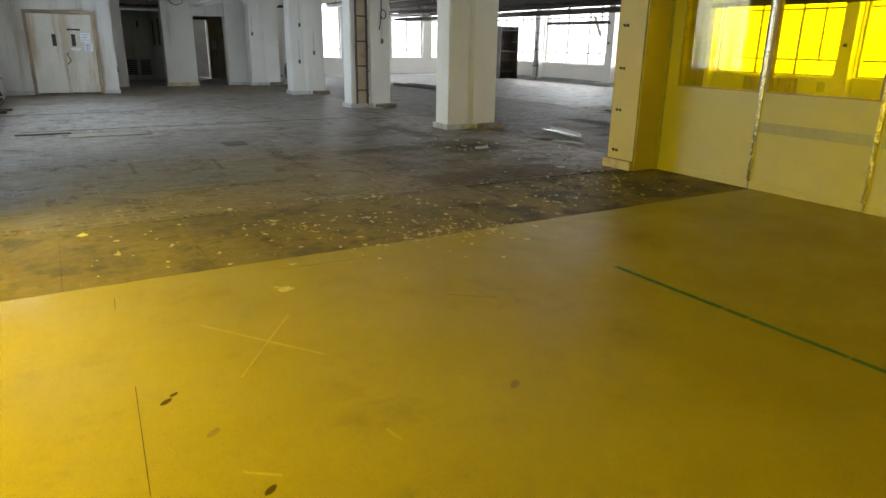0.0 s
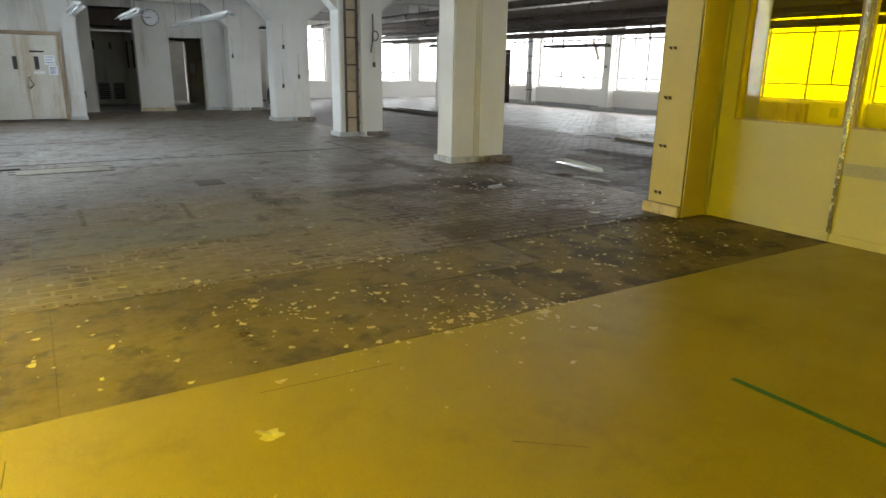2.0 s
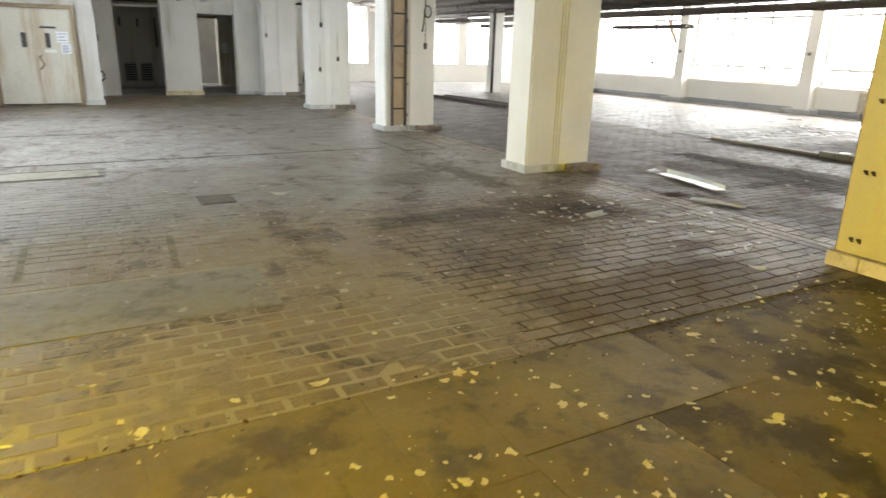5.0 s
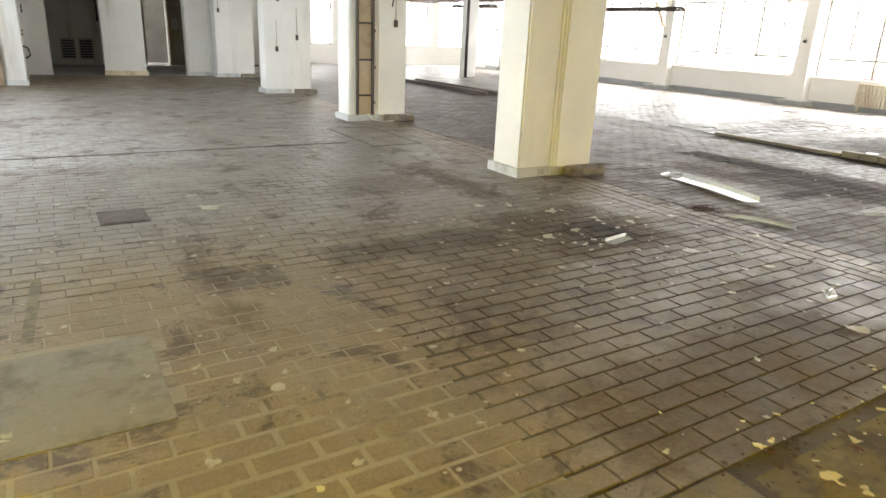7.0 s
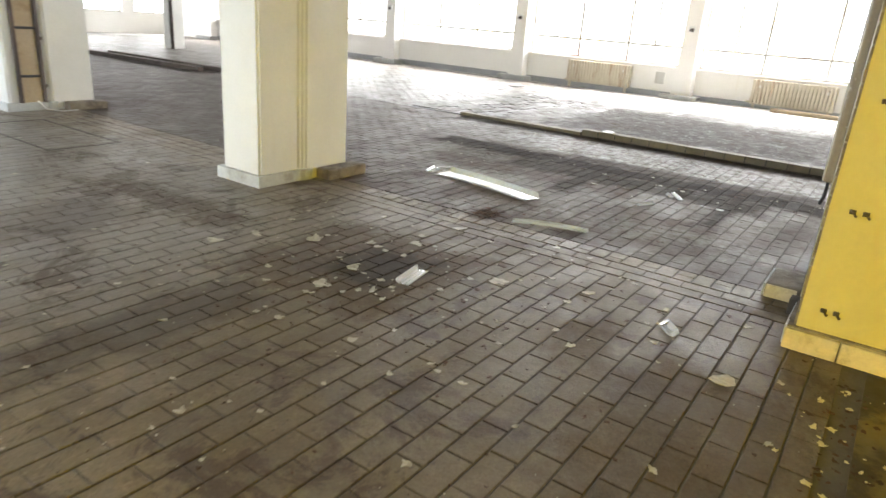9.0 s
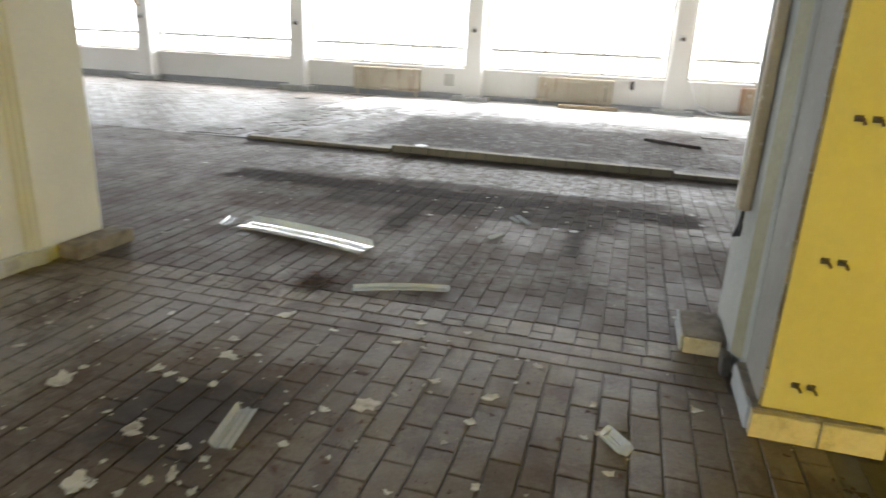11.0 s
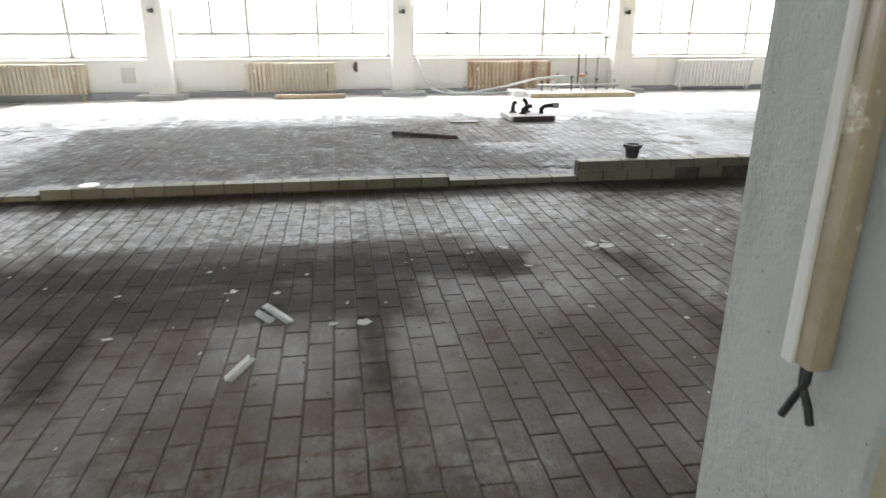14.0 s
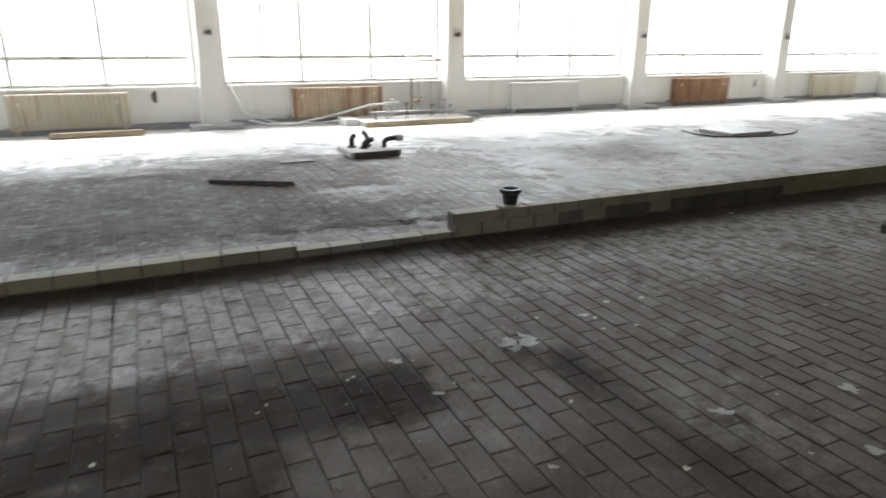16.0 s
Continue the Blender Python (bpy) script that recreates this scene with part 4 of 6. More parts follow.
# recess fittings
box1 = thing("switch_box", 1.718, 23.2, 1.55, "old grey switch box with black knobs on the side wall", "switch box")
part("case", boxes((0.001, 0.06, -0.2, 0.15, -0.1, 0.12), bevel=0.01), WHITEPL, box1)
for dy, z in ((-0.1, 0.03), (0.05, 0.06), (-0.02, -0.05)):
    part("knob", disc(bmesh.new(), pose(0.075, dy, z, 0, 90, 0), 0.035, 0.03, 12), BLACK, box1)
for z in (0.98, 1.06):
    tagged(part("wall_rail", boxes((1.722, 1.76, 22.7, 23.9, z, z + 0.03), bevel=0.005), DOORFRAME), "narrow beige rail on the side wall", "rail")
tagged(part("wall_bracket", tube(bmesh.new(), [(1.722, 22.9, 0.75), (1.82, 22.9, 0.7), (1.84, 22.9, 0.55), (1.74, 22.9, 0.48)], 0.02, 8), IRON), "dark bent iron bracket on the wall", "bracket")
tagged(part("curtain_rail", boxes((2.285, 3.465, 24.76, 24.80, 2.42, 2.47), bevel=0.006), WHITEPL), "white rail across the recess opening", "rail")
duct = thing("air_duct", 2.9, 25.8, 2.62, "dark dusty sheet-metal air duct in the recess", "duct")
part("duct_body", boxes((-1.1, 1.3, -0.5, 0.5, 0.0, 0.5), bevel=0.02), LAGGING, duct)
for x in (-0.6, 0.1, 0.8):
    part("flange", boxes((x - 0.02, x + 0.02, -0.53, 0.53, -0.03, 0.53), bevel=0.006), IRON, duct)
for x in (2.85, 3.35):
    grille = thing("vent_grille", x, 28.99, 0.16, "dark louvred vent grille low in the back wall", "vent", "vent grilles in the recess")
    part("grille_frame", boxes((-0.2, 0.2, -0.03, -0.001, 0.0, 0.62), bevel=0.005), GREYTRIM, grille)
    for k in range(7):
        part("louvre", boxes((-0.17, 0.17, -0.05, -0.031, 0.04 + k * 0.08, 0.085 + k * 0.08), bevel=0.004), BLACK, grille)
for x, z0, z1 in ((3.75, 1.3, 2.25), (3.95, 1.3, 2.3), (2.65, 1.95, 2.25), (3.2, 1.95, 2.2)):
    tagged(part("wall_bar", boxes((x - 0.03, x + 0.03, 28.94, 28.998, z0, z1), bevel=0.008), IRON), "dark upright bar fixed to the back wall", "bar", "bars on the back wall")
rdoor = thing("recess_door", 5.80, 29.0, 0.0, "white door standing ajar in the dim recess", "door", kind="structure")
part("door_leaf", boxes((0.0, 0.95, -0.12, -0.075, 0.01, 2.2), bevel=0.006), DOOR, rdoor)
part("door_frame", boxes((-0.76, -0.70, -0.03, 0.03, 0.0, 2.3), (-0.76, 0.0, -0.03, 0.03, 2.3, 2.38)), DOORFRAME, rdoor)
part("door_sign", boxes((0.1, 0.3, -0.128, -0.1205, 1.15, 1.5)), PAPER, rdoor)
part("door_hook", tube(bmesh.new(), [(0.55, -0.121, 1.75), (0.55, -0.16, 1.72), (0.55, -0.16, 1.62)], 0.02, 6), IRON, rdoor)
# pipe niche and hose
np_ = thing("niche_pipes", 7.3, 24.3, 0.0, "white and dark pipes standing in the wall niche", "pipes")
part("elbow_pipe", tube(bmesh.new(), [(-0.15, -0.07, 0.35), (-0.15, -0.07, 2.55), (-0.12, -0.07, 2.62), (-0.05, -0.07, 2.65), (0.6, -0.07, 2.65)], 0.045, 10), WHITEPL, np_)
part("dark_elbow", tube(bmesh.new(), [(-0.16, -0.075, 2.45), (-0.16, -0.075, 2.6), (-0.1, -0.075, 2.68), (0.5, -0.075, 2.68)], 0.055, 10), BLACK, np_)
part("dark_pipe", tube(bmesh.new(), [(-0.32, -0.05, 0.3), (-0.32, -0.05, 1.35)], 0.035, 8), IRON, np_)
part("lower_pipe", tube(bmesh.new(), [(-0.32, -0.05, 0.3), (0.1, -0.05, 0.3)], 0.025, 8), IRON, np_)
hose = thing("hose_coil", 7.62, 24.1, 0.12, "black rubber hose coiled on the wall", "hose")
for k in range(4):
    part("hose_loop", tube(bmesh.new(), [(0.16 * math.cos(a) + 0.01 * k, 0.1 - 0.035 * k, 0.33 + 0.33 * math.sin(a)) for a in (2 * math.pi * j / 24 for j in range(25))], 0.022, 8, False), BLACK, hose)
# what hangs on the columns
ladder = thing("cable_ladder", 6.46, 15.13 - 0.241, 0.1, "rusty steel cable ladder fixed upright to the column", "cable ladder")
for x in (-0.13, 0.14):
    part("stile", boxes((x - 0.02, x + 0.02, -0.05, -0.002, 0.0, 3.2), bevel=0.004), IRON, ladder)
part("backing_board", boxes((-0.105, 0.115, -0.012, -0.002, 0.0, 3.2)), WOOD, ladder, "dirty tan backing board")
for k in range(6):
    part("rung", boxes((-0.105, 0.115, -0.045, -0.015, 0.3 + 0.56 * k, 0.33 + 0.56 * k), bevel=0.004), BLACK, ladder)
    for x in (-0.142, 0.152):
        part("clamp", boxes((x - 0.022, x + 0.022, -0.065, -0.051, 0.18 + 0.56 * k, 0.22 + 0.56 * k)), IRON, ladder)
cl = tagged(part("cable_loop", tube(bmesh.new(), [(6.98, 14.84, 2.6), (6.98, 14.83, 2.25)] + [(7.03 + 0.07 * math.cos(a), 14.83, 2.15 + 0.1 * math.sin(a)) for a in (2.2 + 6.6 * j / 16 for j in range(17))] + [(6.95, 14.83, 1.95), (6.92, 14.83, 1.8)], 0.012, 6), BLACK), "black cable loop hanging on the column", "cable")
tagged(part("floor_wire", tube(bmesh.new(), [(6.5, 14.83, 0.12), (6.55, 14.74, 0.03), (6.7, 14.66, 0.008), (6.9, 14.68, 0.008), (6.95, 14.8, 0.05)], 0.006, 6), WHITEPL), "thin white wire trailing on the floor", "wire")
for x, y, z in ((6.5, 19.429, 1.98), (6.9, 19.407, 1.2), (7.0, 14.867, 1.55), (6.3, 23.969, 1.75), (6.45, 19.429, 0.95)):
    sw = thing("pull_switch", x, y, z, "small dark hanging switch on a cord", "switch", "small switches on columns")
    part("switch_body", boxes((-0.03, 0.03, -0.035, -0.001, -0.06, 0.05), bevel=0.008), IRON, sw)
    part("cord", tube(bmesh.new(), [(0, -0.015, 0.05), (0, -0.012, 0.6)], 0.004, 5), IRON, sw)
trunk = thing("cable_trunking", 6.93, yd + 0.272, 0.74, "tan plastic cable trunking with cut cables at its foot", "cable trunking")
part("cover", boxes((-0.03, 0.045, 0.001, 0.055, 0.0, 2.4), bevel=0.012), CONDUIT, trunk)
part("flap", boxes((0.014, 0.047, 0.054, 0.066, 0.0, 2.4), bevel=0.004), WALL, trunk, "loose cream edge strip")
for pts in (((0.0, 0.03, 0.03), (0.0, 0.03, -0.04), (0.02, 0.035, -0.09), (0.035, 0.045, -0.14)), ((0.015, 0.03, 0.03), (0.01, 0.03, -0.05), (-0.02, 0.03, -0.09), (-0.045, 0.04, -0.115))):
    part("cable", tube(bmesh.new(), pts, 0.009, 8), BLACK, trunk, "cut black cable end")

# east side: radiators


def radiator(yc, material, label, n=22, smooth=False):
    r = thing("radiator", EAST - 0.1, yc, 0.0, label, "radiator", "radiators under the windows")
    w = 1.70 / n
    bm = bmesh.new()
    if smooth:
        box(bm, -0.06, 0.05, -w * 0.495, w * 0.495, 0.14, 0.67, bevel=0.01)
    else:
        for x in (-0.075, 0.03):
            box(bm, x, x + 0.05, -w * 0.41, w * 0.41, 0.16, 0.65, bevel=0.012)
        box(bm, -0.08, 0.085, -w * 0.46, w * 0.46, 0.60, 0.68, bevel=0.02)
        box(bm, -0.08, 0.085, -w * 0.46, w * 0.46, 0.13, 0.20, bevel=0.02)
    me = mesh_of("section", bm, material)
    for k in range(n):
        s = part("section", me, None, r)
        s.location = (0, -0.85 + w * (k + 0.5), 0)
    part("supply_pipe", tube(bmesh.new(), [(0, 0.845, 0.17), (0, 0.9, 0.17), (0.03, 0.93, 0.17), (0.098, 0.93, 0.17)], 0.016, 8), material, r)
    for y in (-0.68, 0.68):
        part("bracket", boxes((0.02, 0.098, y - 0.02, y + 0.02, 0.2, 0.6)), IRON, r)
        part("hook_bolt", boxes((-0.09, -0.081, y - 0.02, y + 0.02, 0.5, 0.56), bevel=0.003), RADWHITE, r)
        part("foot", boxes((-0.06, 0.06, y * 1.12 - 0.02, y * 1.12 + 0.02, 0.0, 0.135)), material, r)


radiator(12.78, RAD, "cream ribbed radiator under the window, slightly rusty")
radiator(8.21, RAD, "cream ribbed radiator streaked with rust")
radiator(3.86, RADSTAIN, "cream ribbed radiator with rust stains along the bottom")
radiator(-0.65, RADWHITE, "white ribbed radiator beneath the window")
radiator(-5.07, RADRUST, "ribbed radiator rusted dark brown")
radiator(BAYS[1], RAD, "smooth cream panel radiator beneath the window", 3, True)
hb = tagged(part("wall_plate", boxes((EAST - 0.02, EAST - 0.001, 11.1, 11.33, 0.32, 0.6), bevel=0.005), WALL), "small cream cover plate on the parapet", "cover plate")
for y, z in ((6.95, 0.58), (-7.0, 0.5)):
    hl = tagged(part("wall_hole", disc(bmesh.new(), pose(EAST - 0.004, y, z, 0, 90, 20) @ Matrix.Diagonal((1, 0.7, 1, 1)), 0.1, 0.008, 11), SOOT), "ragged broken hole in the parapet plaster", "hole")

# floor fittings of the platform
PZ = 0.052
bar = tagged(part("steel_bar", boxes((-0.025, 0.025, -0.45, 0.45, 0.0, 0.012), (-0.025, -0.015, -0.45, 0.45, 0.012, 0.04), bevel=0.002), IRON), "dark rusty angle-iron bar lying on the floor", "steel bar")
bar.matrix_world = pose(14.05, 6.26, PZ, 0, 0, -30)
pb = thing("floor_pipe_fitting", 15.45, 4.52, PZ, "low concrete pad with three bent black pipe ends", "pipe fitting")
part("pad", boxes((-0.32, 0.32, -0.34, 0.34, 0.0, 0.075), bevel=0.015), CONCRETE, pb)
part("pad_plate", boxes((-0.34, -0.325, -0.3, 0.3, 0.0, 0.07)), IRON, pb)
for x, y, h, d in ((0.1, 0.2, 0.17, -0.03), (0.12, -0.02, 0.2, 0.04), (-0.05, 0.08, 0.12, -0.08)):
    pp = part("bent_pipe", tube(bmesh.new(), [(x, y, 0.07), (x, y, 0.07 + h * 0.6), (x, y + d * 0.5, 0.07 + h * 0.85), (x, y + d * 1.6, 0.07 + h)], 0.033, 10), BLACK, pb)
    part("flange", disc(bmesh.new(), pose(x, y, 0.085), 0.06, 0.02, 12), IRON, pp)
pp = part("bent_pipe", tube(bmesh.new(), [(-0.05, -0.2, 0.07), (-0.05, -0.2, 0.14), (-0.05, -0.24, 0.18), (-0.05, -0.32, 0.19), (-0.05, -0.4, 0.19)], 0.033, 10), BLACK, pb)
part("union_nut", tube(bmesh.new(), [(-0.05, -0.37, 0.19), (-0.05, -0.46, 0.19)], 0.05, 6), TIN, pp)
pot = thing("pipe_collar", 11.72, 4.54, 0.19, "black rubber pipe collar standing on the kerb", "pipe collar")
bm = bmesh.new()
disc(bm, pose(0, 0, 0.045), 0.055, 0.09, 20, 0.07)
part("sleeve", bm, BLACK, pot)
bm = bmesh.new()
ring = [[bm.verts.new((r * math.cos(a), r * math.sin(a), z)) for a in (2 * math.pi * k / 24 for k in range(24))] for r, z in ((0.07, 0.088), (0.09, 0.1), (0.09, 0.13), (0.065, 0.13), (0.06, 0.095))]
for a, b in zip(ring, ring[1:]):
    for k in range(24):
        bm.faces.new((a[k], a[(k + 1) % 24], b[(k + 1) % 24], b[k]))
part("lip", bm, BLACK, pot)
hatch = thing("floor_hatch", 15.05, -1.75, PZ, "dark steel floor hatch in a low frame", "hatch")
part("frame", boxes((-0.42, 0.42, -0.52, 0.52, 0.0, 0.012), bevel=0.003), IRON, hatch)
part("plate", boxes((-0.36, 0.36, -0.46, 0.46, 0.013, 0.045), bevel=0.006), GREYTRIM, hatch)
tagged(part("floor_grate", boxes((15.1, 15.3, 5.35, 5.75, PZ, PZ + 0.012), bevel=0.003), IRON), "small rusty floor grate", "grate")
tagged(part("floor_grate", boxes((17.0, 17.25, 13.9, 14.15, 0.001, 0.014), bevel=0.003), BLACK), "small black floor drain cover", "grate")
plank = tagged(part("timber_batten", boxes((18.55, 18.67, 7.2, 8.5, PZ, PZ + 0.08), bevel=0.008), WOOD), "raw timber batten lying before the radiator", "batten")
mani = thing("tap_manifold", 18.5, 2.65, 0.04, "low tiled pad crowded with valves and cut pipes", "pipe manifold")
part("pad", boxes((-0.42, 0.48, -1.05, 1.05, 0.0, 0.10), bevel=0.015), CONCRETE, mani)
for k in range(8):
    part("edge_tile", boxes((-0.433, -0.4205, -1.04 + 0.26 * k, -0.785 + 0.26 * k, 0.004, 0.096), bevel=0.003), BLOCK, mani)
part("pad_step", boxes((-0.1, 0.48, 1.06, 1.3, 0.0, 0.12), bevel=0.012), WHITEPL, mani)
rng = random.Random(4)
for k in range(9):
    y, x, h = 0.75 - k * 0.2, rng.uniform(-0.2, 0.2), rng.uniform(0.12, 0.32)
    stp = part("pipe_stub", tube(bmesh.new(), [(x, y, 0.095), (x, y, 0.12 + h)], 0.014, 8), TIN if k % 3 else IRON, mani)
    part("valve_wheel", disc(bmesh.new(), pose(x, y, 0.14 + h, rng.uniform(-30, 30), 20, 0), 0.035, 0.025, 10), (IRON, WHITEPL, TIN)[k % 3], stp)
part("cross_pipe", tube(bmesh.new(), [(0.05, 0.8, 0.2), (0.05, -0.9, 0.2)], 0.025, 8), TIN, mani)
part("red_valve", boxes((-0.05, 0.05, -0.15, -0.05, 0.36, 0.42), bevel=0.01), RADRUST, mani)
riser = thing("wall_riser_pipes", EAST - 0.08, 1.98, 0.12, "thin copper and steel pipes rising before the window", "pipes")
for dy, top in ((0.0, 2.9), (0.26, 2.9)):
    part("riser", tube(bmesh.new(), [(0, dy, 0), (0, dy, top)], 0.01, 8), TIN, riser)
for z in (1.12, 1.8, 2.45):
    part("cross_bar", tube(bmesh.new(), [(0, 0.0, z), (0, 0.26, z)], 0.007, 6), TIN, riser)
part("copper_tail", tube(bmesh.new(), [(-0.02, 0.42, 0.0), (-0.02, 0.42, 0.95), (-0.02, 0.3, 1.0), (-0.02, -0.2, 1.02)], 0.018, 8), DOORFRAME, riser)
tagged(part("white_hose", tube(bmesh.new(), [(18.55, 2.9, 0.42), (18.75, 3.4, 0.36), (18.9, 4.0, 0.2), (18.85, 4.7, 0.09), (18.9, 5.2, 0.085), (19.0, 5.5, 0.16)], 0.022, 8), WHITEPL), "white flexible hose sagging across the radiator", "hose")
tagged(part("white_hose", tube(bmesh.new(), [(18.5, 3.0, 0.2), (18.7, 3.6, 0.16), (18.8, 4.2, 0.09), (18.8, 5.0, 0.085), (18.95, 5.6, 0.3), (19.1, 5.78, 0.8)], 0.014, 8), WHITEPL), "thin white hose hanging from the pilaster", "hose")

# far hall: beams on the floor, posts, cabinet, overhead pipes
for x, y, ln, a in ((11.3, 20.6, 4.2, 3), (11.75, 20.2, 4.6, 2)):
    b = tagged(part("floor_beam", boxes((-0.07, 0.07, -ln / 2, ln / 2, 0.0, 0.09), bevel=0.01), LAGGING), "long dusty dark beam lying on the floor", "beam", "beams on the floor")
    b.matrix_world = pose(x, y, 0.001, 0, 0, a)
post = setting("hall_post", boxes((14.5, 14.9, 24.2, 24.6, -0.005, TOP), bevel=0.015), COLUMN, "slender white post with pipes clipped to it", "column")
part("post_pipe", tube(bmesh.new(), [(14.46, 24.15, 0.0), (14.46, 24.15, 3.3)], 0.05, 10), IRON, post)
part("post_cable", tube(bmesh.new(), [(14.95, 24.15, 2.3), (14.97, 24.1, 1.9), (14.93, 24.1, 1.6), (14.9, 24.15, 1.5)], 0.015, 6), BLACK, post)
cab = thing("steel_rack", 18.3, 25.6, 0.0, "dark steel rack with shelves by the pilaster", "rack")
part("back_panel", boxes((-0.5, 0.5, 0.25, 0.3, 0.0, 2.3)), IRON, cab)
for x in (-0.5, 0.46):
    part("upright", boxes((x, x + 0.04, -0.3, 0.25, 0.0, 2.3)), IRON, cab)
for z in (0.3, 0.8, 1.2, 1.6, 2.1):
    part("shelf", boxes((-0.46, 0.46, -0.28, 0.25, z, z + 0.03)), IRON, cab)
pil = thing("pilaster_pipes", 18.93, 24.0, 0.0, "grey upright pipes clipped to the pilaster", "pipes")
part("pipe", tube(bmesh.new(), [(0, 0, 0), (0, 0, 3.2)], 0.055, 10), TIN, pil)
part("pipe", tube(bmesh.new(), [(-0.02, 0.2, 0), (-0.02, 0.2, 3.2)], 0.04, 10), WHITEPL, pil)
for z in (0.6, 1.3, 2.0, 2.6):
    part("clip", boxes((-0.07, 0.065, -0.07, 0.27, z, z + 0.03)), IRON, pil)

for i, (x, z, r, mat_, y0, y1) in enumerate(((16.0, 2.62, 0.09, LAGGING, 4, 31), (16.3, 2.68, 0.07, IRON, 2, 31), (15.6, 2.86, 0.13, LAGGING, 6, 31), (16.7, 2.95, 0.06, TIN, 0, 31), (15.1, 3.02, 0.1, LAGGING, 8, 31),
                                            (14.5, 2.78, 0.05, IRON, 9, 31), (14.1, 3.0, 0.12, LAGGING, 9, 31), (13.4, 3.12, 0.09, TIN, 8, 31), (12.6, 3.0, 0.11, LAGGING, 9, 31), (17.2, 3.1, 0.08, LAGGING, 0, 31), (11.8, 3.15, 0.1, IRON, 9, 31))):
    run = thing("overhead_pipe", x, 0, z, "dusty dark lagged pipe hung under the hall ceiling" if mat_ is LAGGING else "thin metal pipe hung under the hall ceiling", "pipe", "pipes under the hall ceiling")
    part("pipe_run", tube(bmesh.new(), [(0, y0, 0), (0, y1, 0)], r, 10), mat_, run)
    for y in range(int(y0) + 1, 31, 4):
        part("collar", tube(bmesh.new(), [(0, y, 0), (0, y + 0.06, 0)], r + 0.02, 10), IRON, run)
        part("hanger", tube(bmesh.new(), [(0, y + 0.03, r), (0, y + 0.03, TOP - z)], 0.008, 5), IRON, run)
for x, y0, y1 in ((15.3, 9, 31), (13.0, 10, 31)):
    tray = thing("cable_tray", x, 0, 2.72, "dark steel cable tray with sagging cables", "cable tray", "cable trays under the ceiling")
    for s in (-0.2, 0.2):
        part("side_rail", boxes((s - 0.01, s + 0.01, y0, y1, 0.0, 0.07)), IRON, tray)
    for k in range(int((y1 - y0) / 0.6)):
        part("rung", boxes((-0.19, 0.19, y0 + 0.6 * k, y0 + 0.6 * k + 0.04, 0.005, 0.02)), IRON, tray)
    for k in range(4):
        part("cable", tube(bmesh.new(), [(-0.12 + 0.08 * k, y0 + j * 0.8, 0.04 + 0.02 * math.sin(j * 1.3 + k)) for j in range(int((y1 - y0) / 0.8) + 1)], 0.02, 6), BLACK, tray)
    for y in range(y0 + 1, y1, 4):
        part("hanger", tube(bmesh.new(), [(-0.2, y, 0.05), (-0.2, y, TOP - 2.72)], 0.008, 5), IRON, tray)
for x, y, z, ln in ((16.0, 18.2, 2.2, 2.9), (16.2, 26.5, 2.35, 2.6), (13.6, 26.0, 2.45, 2.6)):
    hl = thing("hall_lamp", x, y, z, "dark dusty industrial trough lamp hung on chains, unlit", "ceiling lamp", "trough lamps in the hall")
    bm = bmesh.new()
    v = [(-0.09, 0.1), (0.09, 0.1), (0.2, 0.0), (0.185, 0.0), (0.08, 0.085), (-0.08, 0.085), (-0.185, 0.0), (-0.2, 0.0)]
    lo, hi = ([bm.verts.new((a, s * ln / 2, b)) for a, b in v] for s in (-1, 1))
    for k in range(8):
        bm.faces.new((lo[k], lo[(k + 1) % 8], hi[(k + 1) % 8], hi[k]))
    bm.faces.new(lo)
    bm.faces.new(hi[::-1])
    part("reflector", bm, LAGGING, hl)
    for s in (-0.06, 0.06):
        part("tube", tube(bmesh.new(), [(s, -ln / 2 + 0.05, 0.05), (s, ln / 2 - 0.05, 0.05)], 0.015, 8), TIN, hl)
    for s in (-0.4, 0.4):
        part("chain", tube(bmesh.new(), [(0, s * ln, 0.1), (0, s * ln, TOP - z)], 0.008, 5), IRON, hl)
fallen = thing("hanging_board", 17.2, 18.6, 2.45, "brown board dangling on a wire by the window", "board")
bm = boxes((-0.06, 0.06, -0.02, 0.02, -0.75, 0.02))
bmesh.ops.transform(bm, matrix=pose(0, 0, 0, -35, 10, 0), verts=bm.verts)
part("board", bm, WOOD, fallen)
part("wire", tube(bmesh.new(), [(0, 0, 0), (0, 0, TOP - 2.44)], 0.006, 5), IRON, fallen)
ch = thing("hanging_chain", 15.2, 14.4, 2.35, "short rusty chain dangling from the pipes", "chain")
for k in range(12):
    part("link", tube(bmesh.new(), [(0.02 * math.cos(a) * (1 if k % 2 else 0), 0.02 * math.cos(a) * (0 if k % 2 else 1), 0.035 * k + 0.03 * math.sin(a)) for a in (2 * math.pi * j / 8 for j in range(9))], 0.008, 5, False), IRON, ch)

# ---- floor coverings and floor litter ----
rng = random.Random(11)
edge = [(6.615, 4.46)]
x = 6.5
while x > WEST + 0.02:
    edge.append((x, 4.462 + 0.02 * (noise.noise((x * 0.6, 3.0, 0)) + 0.35 * noise.noise((x * 6, 1.0, 0)))))
    x -= 0.06
sheet_floor = setting("floor_sheet", prism(bmesh.new(), [(WEST + 0.01, -5.99), (6.615, -5.99)] + edge + [(WEST + 0.01, 4.47)], -0.004, 0.003), LINO, "scuffed yellow sheet flooring with a ragged cut edge", "floor")


